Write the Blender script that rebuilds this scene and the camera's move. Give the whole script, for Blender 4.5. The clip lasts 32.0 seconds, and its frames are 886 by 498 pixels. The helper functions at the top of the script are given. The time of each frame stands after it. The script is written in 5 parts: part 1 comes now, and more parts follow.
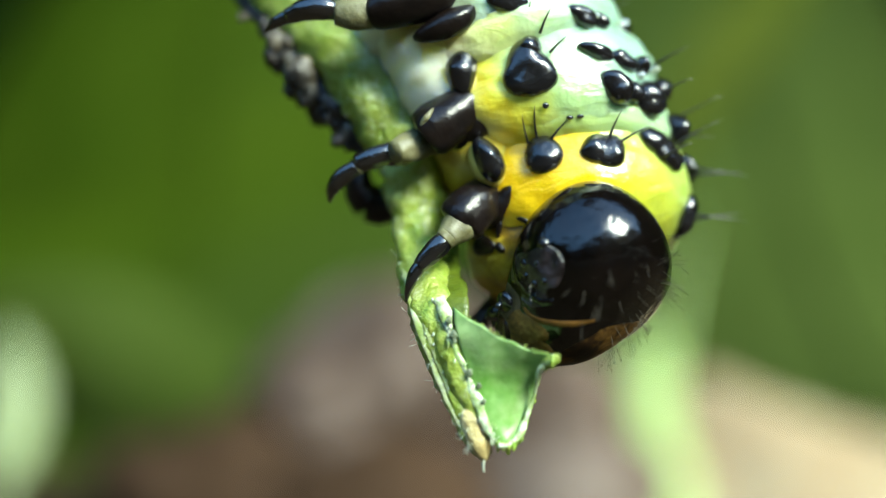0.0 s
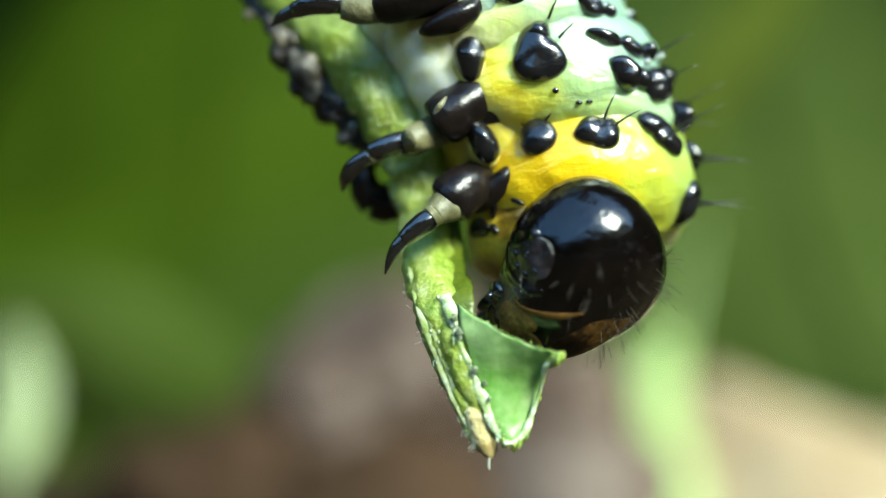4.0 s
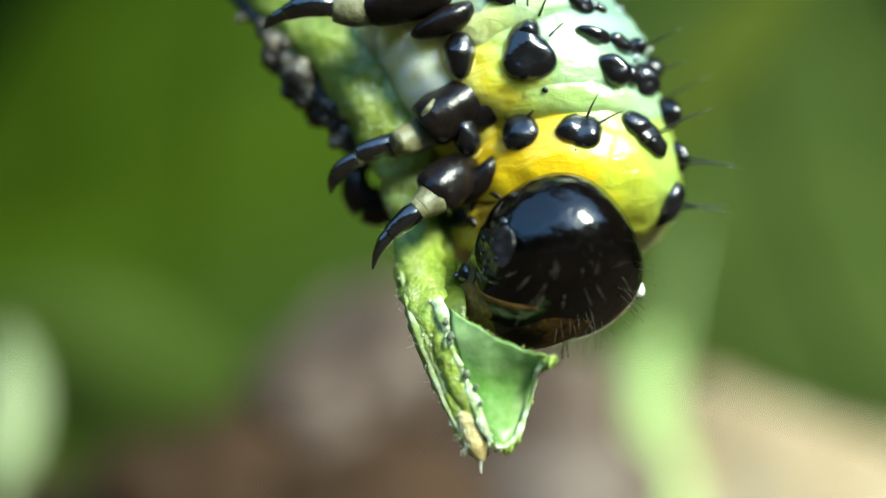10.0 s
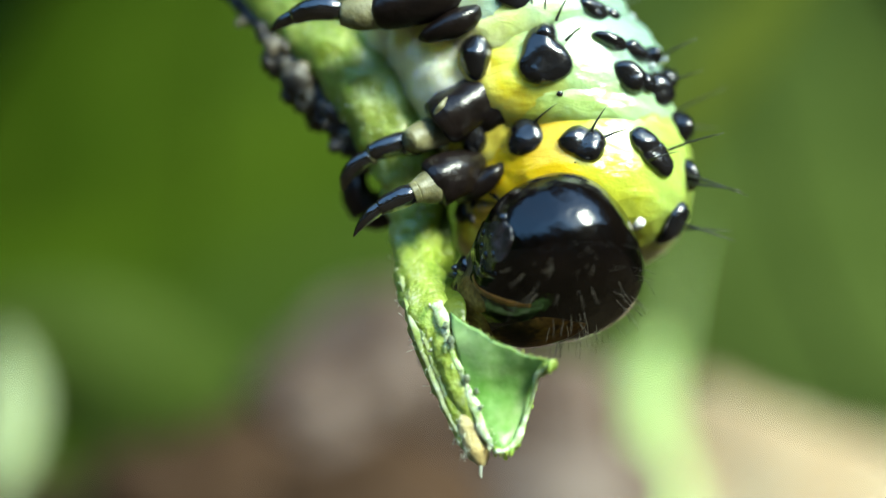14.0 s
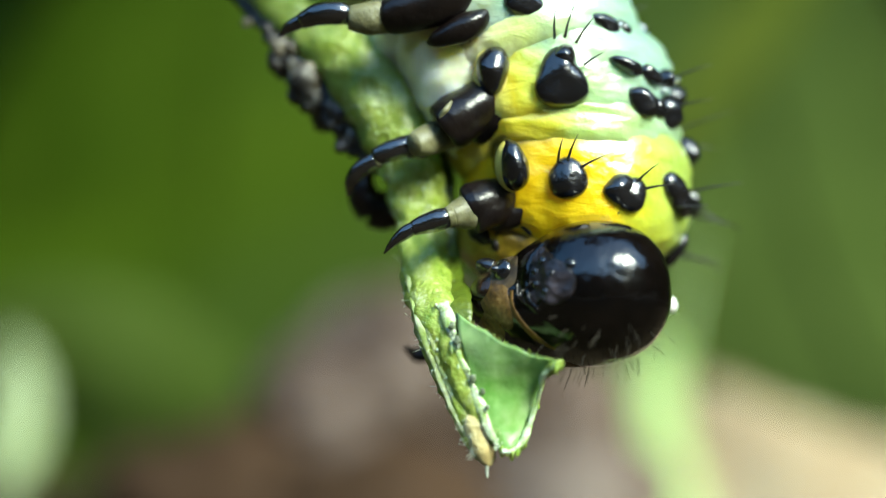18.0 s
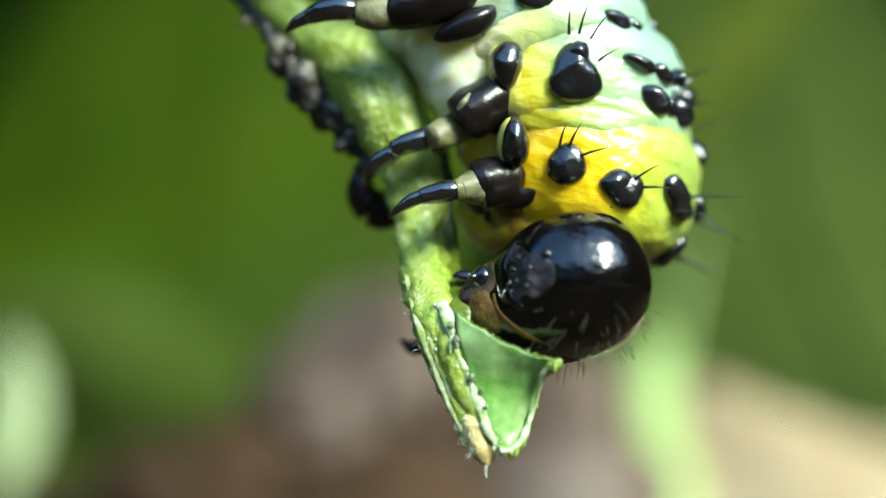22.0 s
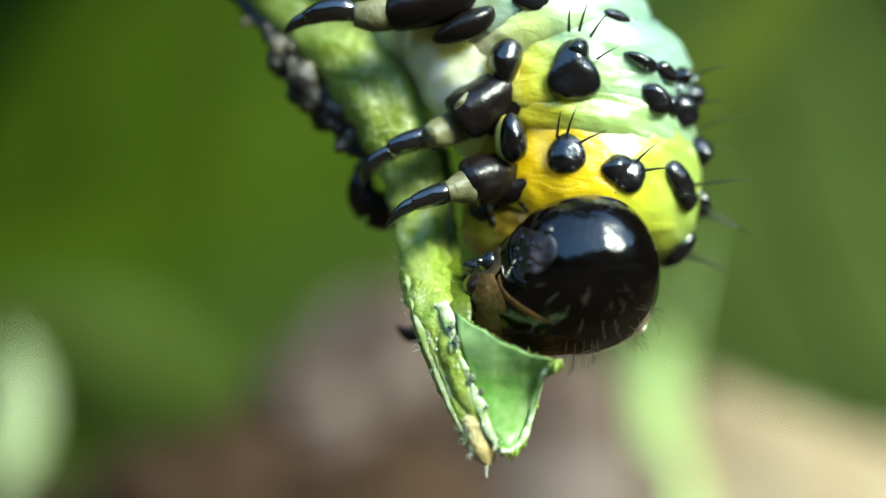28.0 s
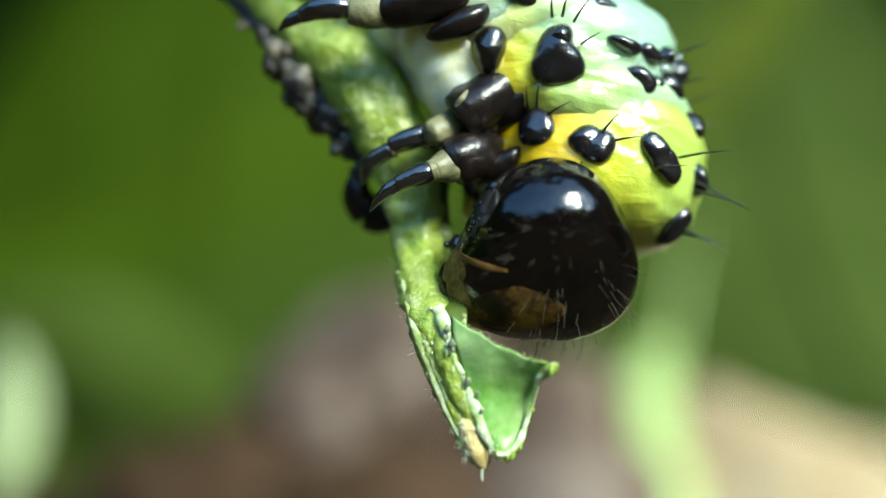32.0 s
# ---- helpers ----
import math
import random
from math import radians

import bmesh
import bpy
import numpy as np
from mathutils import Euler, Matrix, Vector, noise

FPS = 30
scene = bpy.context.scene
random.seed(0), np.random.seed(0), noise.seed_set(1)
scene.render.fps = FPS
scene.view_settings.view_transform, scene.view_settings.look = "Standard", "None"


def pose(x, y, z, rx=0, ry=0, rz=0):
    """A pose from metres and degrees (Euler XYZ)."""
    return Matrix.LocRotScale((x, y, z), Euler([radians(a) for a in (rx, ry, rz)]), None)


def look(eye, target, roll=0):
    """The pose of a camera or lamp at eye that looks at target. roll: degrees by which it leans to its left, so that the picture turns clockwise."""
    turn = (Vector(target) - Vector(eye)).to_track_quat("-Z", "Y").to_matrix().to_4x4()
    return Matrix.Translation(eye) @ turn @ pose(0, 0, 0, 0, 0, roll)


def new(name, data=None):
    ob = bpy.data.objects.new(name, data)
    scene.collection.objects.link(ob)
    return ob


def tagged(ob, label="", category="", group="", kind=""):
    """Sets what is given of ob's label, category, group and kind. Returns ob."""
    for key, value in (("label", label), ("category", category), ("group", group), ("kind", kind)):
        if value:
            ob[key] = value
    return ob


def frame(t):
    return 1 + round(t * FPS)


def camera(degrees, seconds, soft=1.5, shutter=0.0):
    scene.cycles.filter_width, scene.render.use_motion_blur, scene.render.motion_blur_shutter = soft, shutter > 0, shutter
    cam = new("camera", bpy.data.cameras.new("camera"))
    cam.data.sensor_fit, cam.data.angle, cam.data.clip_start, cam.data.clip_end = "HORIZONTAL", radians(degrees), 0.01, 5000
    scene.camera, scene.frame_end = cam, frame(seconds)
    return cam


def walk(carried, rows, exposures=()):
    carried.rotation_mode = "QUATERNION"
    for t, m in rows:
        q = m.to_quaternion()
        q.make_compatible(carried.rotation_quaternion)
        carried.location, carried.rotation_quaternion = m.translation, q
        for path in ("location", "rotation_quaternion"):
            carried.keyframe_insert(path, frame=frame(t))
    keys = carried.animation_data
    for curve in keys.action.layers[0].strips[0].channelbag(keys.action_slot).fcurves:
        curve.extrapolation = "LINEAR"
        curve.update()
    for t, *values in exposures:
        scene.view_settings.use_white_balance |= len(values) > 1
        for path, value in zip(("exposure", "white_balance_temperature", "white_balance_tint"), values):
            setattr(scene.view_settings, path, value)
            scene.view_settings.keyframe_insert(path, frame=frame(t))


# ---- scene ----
cam = camera(40.0, 32.0, soft=1.4)
MM = 0.001
DIST = 21.54                      # lens to the plane of the caterpillar, millimetres
cam.data.dof.use_dof = True
cam.data.dof.focus_distance = 20.1 * MM
cam.data.dof.aperture_fstop = cam.data.lens / 1.5   # a pupil about 1.5 mm wide
GAZE = [
    (0, 0.16, -0.199), (0.5, 0.199, -0.279), (1, 0.386, -0.313), (1.5, 0.519, -0.339), (2, 0.505, -0.386), (2.5, 0.485, -0.372),
    (3, 0.399, -0.452), (3.5, 0.406, -0.313), (5.5, 0.559, -0.432), (6, 0.805, -0.545), (6.5, 0.711, -0.751), (7, 0.479, -0.938),
    (7.5, 0.213, -0.439), (8, 0.12, -0.306), (8.5, 0.14, -0.346), (9, 0.253, -0.313), (9.5, 0.12, -0.226), (10, 0.033, -0.14),
    (10.5, 0.106, -0.259), (11, 0.047, -0.106), (11.5, 0.033, -0.053), (12, 0.14, -0.126), (12.5, 0, -0.02), (13, 0, 0),
    (13.5, 0.086, -0.053), (14, 0.033, 0.053), (14.5, 0.086, 0.033), (16.5, 0.248, 0.009), (17, 0.301, 0.009), (17.5, 0.337, 0.044),
    (18, 0.328, 0.062), (18.5, 0.275, -0.009), (19, 0.275, -0.018), (19.5, 0.328, 0.009), (20, 0.346, -0.018), (20.5, 0.204, 0.035),
    (21, 0.204, 0.08), (21.5, 0.346, 0.009), (22, 0.266, 0.035), (22.5, 0.239, -0.009), (23, 0.301, -0.071), (23.5, 0.39, -0.053),
    (24, 0.399, -0.124), (24.5, 0.31, -0.098), (25, 0.275, -0.115), (25.5, 0.133, -0.053), (27.5, 0.332, 0), (28, 0.293, 0.047),
    (28.5, 0.253, 0.033), (29, 0.239, 0.06), (29.5, 0.166, 0.133), (30, 0.273, 0.06), (30.5, -0.066, 0.106), (31, -0.06, 0.126),
    (31.5, 0.053, 0.18), (32, 0.086, 0.206),
]
PRO = [
    (0, -0.002, -0.258, -8.999, -10.843, 12.952), (0.5, 0.026, -0.192, -13.085, -11.368, 10.426), (1, -0.069, -0.249, -8.2, -10.844, 5.582),
    (1.5, 0.098, -0.104, -6.595, -12.265, 14.035), (2, -0.009, -0.156, -8.444, -11.384, 3.997),
    (2.5, 0.068, -0.083, -10.416, -11.929, 11.303), (3, 0.019, -0.085, -7.471, -8.839, 7.424), (3.5, 0, -0.059, -11.505, -9.593, 7.801),
    (5.5, -0.192, -0.061, -8.756, -9.603, 8.757), (6, -0.126, 0.08, -8.675, -9.206, 5.32), (6.5, -0.181, 0.019, -9.848, -10.75, 5.767),
    (7, -0.107, 0.002, -8.625, -10.421, 8.691), (7.5, -0.254, 0.099, -10.459, -8.057, -1.609), (8, -0.244, -0.05, -9.875, -6.039, -5.701),
    (8.5, -0.1, 0.085, -7.5, -9.906, 6.549), (9, -0.276, 0.204, -9.652, -6.447, -9.808), (9.5, -0.152, 0.02, -8.861, -6.575, 2.01),
    (10, -0.125, 0.122, -8.118, -6.632, 3.244), (10.5, -0.099, 0.035, -0.689, -7.115, 10.982), (11, -0.05, 0.164, -4.609, -3.524, -4.044),
    (11.5, -0.031, -0.015, 2.04, 0.738, 1.818), (12, -0.028, -0.047, 0.285, -3.647, 8.761), (12.5, 0.013, 0.144, -4.134, -5.211, -2.977),
    (13, 0, 0, 0, 0, 0), (13.5, 0.083, -0.106, -2.044, -4.229, 8.775), (14, 0.094, 0.17, -2.867, 0.047, -4.41),
    (14.5, 0.042, 0.104, -3.457, 1.96, -7.516), (16.5, 0.369, -0.171, 11.389, 4.321, 10.042), (17, 0.374, -0.172, 14.736, 7.981, 5.341),
    (17.5, 0.376, -0.069, 12.023, 4.281, 7.265), (18, 0.022, -0.028, 15.921, 1.068, 17.891), (18.5, 0.119, -0.062, 21.345, 9.733, 19.979),
    (19, 0.099, -0.131, 17.685, 7.956, 21.077), (19.5, 0.122, -0.187, 22.55, 13.29, 21.778), (20, 0.17, -0.38, 18.867, 8.94, 25.173),
    (20.5, 0.202, -0.231, 21.908, 13.474, 20.84), (21, 0.305, 0.004, 21.293, 11.326, 18.485), (21.5, 0.224, 0.153, 20.621, 9.154, 12.55),
    (22, 0.195, 0.262, 21.796, 9.838, 13.06), (22.5, 0.097, 0.294, 22.146, 9.926, 7.58), (23, 0.231, -0.293, 19.173, 10.741, 22.982),
    (23.5, 0.213, -0.027, 24.703, 13.492, 17.049), (24, 0.292, -0.449, 19.728, 10.681, 24.655),
    (24.5, 0.349, -0.329, 23.46, 15.215, 21.653), (25, 0.158, 0.034, 10.809, 4.48, 13.919), (25.5, -0.088, 0.555, 15.32, -0.97, 15.942),
    (27.5, 0.41, 0.043, 5.496, 13.462, -6.213), (28, 0.19, 0.092, 8.944, 7.345, 11.286), (28.5, 0.306, 0.143, 10.69, 12.555, 6.254),
    (29, 0.155, 0.48, 7.032, 6.396, 4.397), (29.5, 0.348, 0.365, 3.929, 8.238, -2.995), (30, 0.201, 0.096, 8.111, 7.484, 6.21),
    (30.5, 0.171, 0.061, 8.813, 11.531, 11.07), (31, 0.237, 0.214, 7.622, 8.348, 5.24), (31.5, 0.286, 0.338, 2.813, 7.401, -4.682),
    (32, 0.306, 0.536, 5.858, 8.045, -7.166),
]
MESO = [
    (0, -0.152, -0.286, -4.038, -3.736, -2.876), (0.5, -0.181, -0.197, -4.548, -5.417, -1.149), (1, -0.13, -0.277, -4.836, -3.221, -6.812),
    (1.5, -0.134, -0.214, -2.035, -4.554, -0.896), (2, -0.116, -0.269, -5.498, -3.472, -7.239),
    (2.5, -0.116, -0.195, -3.84, -4.578, -2.519), (3, -0.062, -0.212, -4.069, -3.677, -5.219), (3.5, -0.109, -0.156, -5.499, -4.42, -2.424),
    (5.5, -0.322, -0.027, 0.153, -2.714, 1.921), (6, -0.309, 0.016, -1.285, -4.098, 0.338), (6.5, -0.391, 0.063, 0.482, -4.309, 0.881),
    (7, -0.322, 0.075, 3.115, -3.9, 3.255), (7.5, -0.434, 0.06, -3.643, -5.519, 3.213), (8, -0.366, -0.002, -2.535, -3.676, -0.588),
    (8.5, -0.306, 0.05, 0.003, -4.069, 2.497), (9, -0.44, 0.184, -0.899, -5.95, -0.535), (9.5, -0.36, 0.053, -0.288, -4.075, 3.629),
    (10, -0.253, 0.157, 0.604, -3.841, 0.964), (10.5, -0.137, 0.042, 1.479, -1.762, 1.013), (11, -0.197, 0.123, -2.018, -3.798, 0.741),
    (11.5, 0.014, -0.055, -1.78, -0.219, -0.258), (12, -0.013, -0.06, 0.394, -0.254, 1.084), (12.5, -0.143, 0.181, 0.788, -2.828, 1.68),
    (13, 0, 0, 0, 0, 0), (13.5, 0.017, 0.025, 2.908, 0.131, 1.676), (14, 0.018, 0.119, -0.953, -1.877, 0.954),
    (14.5, 0.035, 0.025, -4.128, -1.467, -2.053), (16.5, 0.209, 0.046, 9.227, 1.027, 2.748), (17, 0.255, -0.004, 6.772, 2.919, 0.469),
    (17.5, 0.152, 0.044, 8.176, 1.817, 3.34), (18, 0.094, 0.035, 7.898, 2.325, 4.424), (18.5, 0.374, 0.016, 12.249, 5.161, 5.127),
    (19, 0.297, -0.133, 5.279, 4.367, 4.937), (19.5, 0.561, -0.229, 6.129, 7.164, 0.409), (20, 0.498, -0.156, 10.956, 7.432, 3.423),
    (20.5, 0.545, -0.148, 8.633, 7.602, 3.781), (21, 0.511, 0.073, 12.714, 5.494, 7.273), (21.5, 0.375, 0.056, 8.171, 4.623, 3.452),
    (22, 0.308, 0.055, 6.545, 3.47, 5.729), (22.5, 0.18, 0.09, 6.577, 4.194, 5.531), (23, 0.508, -0.096, 11.225, 7.885, 4.762),
    (23.5, 0.478, -0.157, 6.238, 7.5, 2.63), (24, 0.615, -0.149, 13.118, 8.605, 3.077), (24.5, 0.695, -0.213, 10.585, 9.525, 2.477),
    (25, 0.215, 0.092, 11.678, 4.348, 8.58), (25.5, 0.169, 0.243, 8.477, 0.847, 6.865), (27.5, 0.485, 0.189, 8.621, 6.357, -0.63),
    (28, 0.437, 0.168, 8.666, 5.226, 1.021), (28.5, 0.536, 0.122, 5.821, 5.944, -0.498), (29, 0.314, 0.499, 9.058, 2.813, -1.125),
    (29.5, 0.351, 0.4, 9.346, 3.649, 0.948), (30, 0.413, 0.275, 12.455, 5.745, 0.678), (30.5, 0.503, 0.26, 10.89, 6.829, 2.982),
    (31, 0.414, 0.278, 9.442, 5.286, 2.354), (31.5, 0.292, 0.464, 10.436, 4.681, -0.693), (32, 0.233, 0.572, 12.025, 3.014, 1.438),
]
META = [
    (0, -0.152, -0.06), (0.5, -0.14, -0.012), (1, -0.164, -0.046), (1.5, -0.156, -0.07), (2, -0.176, -0.036), (2.5, -0.146, -0.056),
    (3, -0.144, -0.064), (3.5, -0.138, 0.026), (5.5, -0.136, -0.01), (6, -0.146, 0.004), (6.5, -0.182, -0.01), (7, -0.144, -0.018),
    (7.5, -0.144, 0.084), (8, -0.148, 0.044), (8.5, -0.13, 0.016), (9, -0.188, 0.106), (9.5, -0.148, 0.012), (10, -0.138, 0.054),
    (10.5, -0.096, 0.002), (11, -0.078, 0.088), (11.5, -0.026, 0.032), (12, -0.018, -0.014), (12.5, -0.024, 0.106), (13, 0, 0),
    (13.5, 0.006, -0.032), (14, 0.046, 0.072), (14.5, 0.022, 0.082), (16.5, 0.085, -0.045), (17, 0.101, -0.045), (17.5, 0.083, -0.051),
    (18, 0.093, -0.029), (18.5, 0.221, -0.075), (19, 0.245, -0.093), (19.5, 0.293, -0.149), (20, 0.288, -0.181), (20.5, 0.331, -0.125),
    (21, 0.331, -0.04), (21.5, 0.264, 0.011), (22, 0.288, 0.059), (22.5, 0.24, 0.077), (23, 0.309, -0.117), (23.5, 0.299, -0.056),
    (24, 0.296, -0.165), (24.5, 0.331, -0.141), (25, 0.205, -0.035), (25.5, 0.224, 0.096), (27.5, 0.276, 0.048), (28, 0.24, 0.038),
    (28.5, 0.252, 0.042), (29, 0.184, 0.202), (29.5, 0.23, 0.144), (30, 0.198, 0.05), (30.5, 0.3, 0.088), (31, 0.274, 0.118),
    (31.5, 0.208, 0.174), (32, 0.206, 0.182),
]
HEAD = [
    (0, 2.198, -0.479, 43.6, 26.5, 2.7), (0.5, 2.177, -0.421, 44.4, 23.8, 5.3), (1, 2.038, -0.480, 45.1, 20.9, 8.0),
    (1.5, 2.177, -0.339, 43.7, 22.8, 6.7), (2, 2.054, -0.386, 42.3, 24.8, 5.3), (2.5, 2.119, -0.393, 41.3, 27.2, 4.2),
    (3, 2.061, -0.472, 40.3, 29.7, 3.0), (3.5, 2.044, -0.441, 40.6, 29.4, 2.4), (5.5, 1.865, -0.418, 41.4, 28.4, -0.2),
    (6, 1.931, -0.279, 41.7, 28.1, -0.9), (6.5, 1.889, -0.323, 40.2, 27.7, -2.6), (7, 1.971, -0.328, 38.5, 27.5, -4.3),
    (7.5, 1.656, -0.153, 40.3, 27.2, -4.5), (8, 1.492, -0.213, 41.8, 27.2, -4.7), (8.5, 1.582, -0.111, 41.7, 29.7, -4.9),
    (9, 1.367, -0.025, 41.6, 32.1, -4.9), (9.5, 1.581, -0.285, 36.7, 32.5, -5.1), (10, 1.702, -0.271, 32.0, 32.9, -5.3),
    (10.5, 1.667, -0.346, 33.5, 31.1, -5.0), (11, 1.654, -0.215, 35.0, 29.4, -4.6), (11.5, 1.806, -0.399, 31.0, 28.6, -4.9),
    (12, 1.941, -0.445, 27.1, 27.9, -5.3), (12.5, 1.843, -0.270, 28.5, 28.4, -6.9), (13, 1.691, -0.417, 29.9, 28.8, -8.4),
    (13.5, 1.736, -0.483, 28.8, 31.4, -8.3), (14, 1.711, -0.184, 27.6, 34.0, -8.1), (14.5, 1.690, -0.233, 24.7, 35.1, -10.9),
    (16.5, 2.169, -0.718, 5.0, 16.3, -11.7), (17, 1.935, -0.813, 3.6, 16.7, -12.2), (17.5, 2.189, -0.695, 2.8, 13.7, -6.1),
    (18, 2.102, -0.638, 2.0, 10.5, 0.0), (18.5, 2.063, -0.654, -0.1, 8.7, 3.8), (19, 1.913, -0.704, -2.2, 7.1, 7.8),
    (19.5, 1.908, -0.755, -4.7, 7.5, 8.4), (20, 1.926, -0.935, -7.3, 8.1, 9.1), (20.5, 1.845, -0.844, -3.8, 7.3, 7.6),
    (21, 1.831, -0.669, -0.2, 6.6, 6.1), (21.5, 1.782, -0.612, 5.8, 11.1, 4.2), (22, 1.782, -0.591, 12.1, 15.5, 2.5),
    (22.5, 1.734, -0.405, 3.7, 12.2, 4.9), (23, 1.908, -0.813, -4.5, 8.9, 7.3), (23.5, 1.920, -0.561, -5.9, 7.1, 5.0),
    (24, 2.023, -0.965, -7.5, 5.4, 2.7), (24.5, 2.140, -0.904, 0.8, 13.5, -1.8), (25, 2.018, -0.612, 9.2, 21.7, -6.4),
    (25.5, 1.877, -0.318, 14.1, 20.8, -5.6), (27.5, 1.650, -0.352, 14.0, 24.6, -0.5), (28, 1.940, -0.404, 12.4, 24.5, -0.7),
    (28.5, 1.969, -0.386, 18.7, 27.5, -2.2), (29, 1.742, -0.097, 25.1, 30.3, -3.7), (29.5, 1.955, -0.171, 20.3, 27.0, -1.5),
    (30, 1.843, -0.392, 15.5, 23.7, 0.8), (30.5, 1.792, -0.434, 16.6, 28.0, -1.0), (31, 1.832, -0.296, 17.7, 32.4, -2.8),
    (31.5, 1.721, -0.179, 20.0, 42.6, -6.0), (32, 1.582, 0.009, 22.4, 52.6, -9.2),
]
FORELEG = [
    (0, 0.63, 1.095, 52.261), (0.5, 0.545, 1.215, 48.13), (1, 0.395, 1.083, 48.9), (1.5, 0.725, 1.163, 46.931), (2, 0.41, 1.155, 48.9),
    (2.5, 0.618, 1.27, 46.073), (3, 0.53, 1.3, 48.671), (3.5, 0.477, 1.373, 45), (5.5, 0.28, 1.308, 46.637), (6, 0.297, 1.465, 53.852),
    (6.5, 0.242, 1.377, 51.022), (7, 0.37, 1.347, 49.574), (7.5, 0.03, 1.525, 47.328), (8, 0.015, 1.415, 46.42), (8.5, 0.347, 1.43, 45.226),
    (9, -0.095, 1.643, 46.65), (9.5, 0.235, 1.465, 45.69), (10, 0.278, 1.567, 47.054), (10.5, 0.48, 1.343, 42.127),
    (11, 0.292, 1.62, 43.821), (11.5, 0.448, 1.44, 42.45), (12, 0.547, 1.333, 42.568), (12.5, 0.36, 1.542, 29.585),
    (13, 0.45, 1.47, 38.558), (13.5, 0.657, 1.3, 37.954), (14, 0.448, 1.69, 30.28), (14.5, 0.367, 1.673, 35.5), (16.5, 1.167, 1.183, 30.45),
    (17, 1.087, 1.203, 32.167), (17.5, 1.103, 1.277, 27.835), (18, 1.027, 1.153, 23.696), (18.5, 1.307, 1.207, 17.472),
    (19, 1.277, 1.193, 10.755), (19.5, 1.397, 1.133, 11.881), (20, 1.47, 0.943, 12.95), (20.5, 1.423, 1.113, 11.923),
    (21, 1.473, 1.32, 10.665), (21.5, 1.22, 1.413, 14.203), (22, 1.25, 1.503, 17.316), (22.5, 0.99, 1.517, 14.036),
    (23, 1.497, 1.063, 10.66), (23.5, 1.343, 1.25, 14.439), (24, 1.6, 0.893, 13.019), (24.5, 1.633, 1.033, 14.845),
    (25, 1.107, 1.417, 28.784), (25.5, 0.93, 1.7, 27.281), (27.5, 0.935, 1.73, 27.142), (28, 1.03, 1.607, 24.52),
    (28.5, 1.105, 1.732, 29.132), (29, 0.83, 2.013, 34.15), (29.5, 0.917, 1.97, 32.567), (30, 0.927, 1.613, 31.165),
    (30.5, 1.135, 1.66, 26.565), (31, 1.032, 1.748, 21.564), (31.5, 0.79, 1.938, 24.554), (32, 0.767, 2.087, 27.807),
]
MIDLEG = [
    (0, -0.15, -0.195), (0.5, -0.005, -0.165), (1, -0.155, -0.168), (1.5, -0.055, -0.177), (2, -0.14, -0.165), (2.5, -0.022, -0.14),
    (3, -0.08, -0.13), (3.5, -0.013, -0.048), (5.5, -0.04, -0.043), (6, -0.022, -0.035), (6.5, -0.077, -0.043), (7, -0.14, -0.062),
    (7.5, -0.12, -0.055), (8, -0.105, -0.045), (8.5, 0.028, -0.02), (9, -0.165, -0.077), (9.5, -0.085, -0.045), (10, -0.083, -0.022),
    (10.5, -0.08, -0.037), (11, 0.033, 0), (11.5, -0.022, -0.02), (12, -0.052, -0.018), (12.5, 0.04, 0.022), (13, 0, 0),
    (13.5, 0.007, 0.01), (14, 0.128, 0.08), (14.5, 0.068, 0.043), (16.5, 0.097, 0.013), (17, 0.087, 0.013), (17.5, 0.073, 0.017),
    (18, 0.107, 0.023), (18.5, 0.207, -0.003), (19, 0.267, 0.003), (19.5, 0.307, 0.033), (20, 0.3, 0.033), (20.5, 0.393, 0.083),
    (21, 0.433, 0.1), (21.5, 0.39, 0.113), (22, 0.43, 0.143), (22.5, 0.38, 0.137), (23, 0.307, 0.083), (23.5, 0.333, 0.09),
    (24, 0.27, 0.073), (24.5, 0.363, 0.103), (25, 0.317, 0.097), (25.5, 0.41, 0.15), (27.5, 0.365, 0.15), (28, 0.38, 0.158),
    (28.5, 0.395, 0.163), (29, 0.43, 0.223), (29.5, 0.427, 0.2), (30, 0.328, 0.142), (30.5, 0.455, 0.21), (31, 0.453, 0.198),
    (31.5, 0.4, 0.207), (32, 0.458, 0.258),
]
CRUMB_PATH = [
    (0, 2.593, 0.8, -1.312), (5.5, 2.586, 0.3, -1.676), (6, 2.583, -0.6, -1.745), (7, 2.897, -0.6, -1.5), (8, 2.764, -0.9, -1.212),
    (9, 2.793, -0.9, -0.889), (10, 3.316, -0.7, -0.757), (11, 3.408, -0.7, -0.048), (12, 3.67, -0.5, -0.134), (13, 3.406, -0.7, 0.01),
    (14, 3.335, -0.7, 0.503), (14.5, 3.429, -0.6, 0.314), (16.5, 3.648, -0.4, -1.165), (17, 3.542, -0.5, -1.345), (18, 3.842, -0.3, -0.953),
    (19, 3.378, 0.8, -1.241), (24, 3.329, 0.8, -1.386), (25, 3.283, -0.6, -1.374), (25.5, 3.183, -0.7, -1.229), (27.5, 3.048, -0.6, -1.351),
    (28, 3.272, -0.5, -1.292), (29, 2.879, -0.8, -1.124), (30, 2.938, -0.5, -1.531), (31, 2.747, -0.8, -1.389), (32, 2.607, -1.1, -1.037),
]
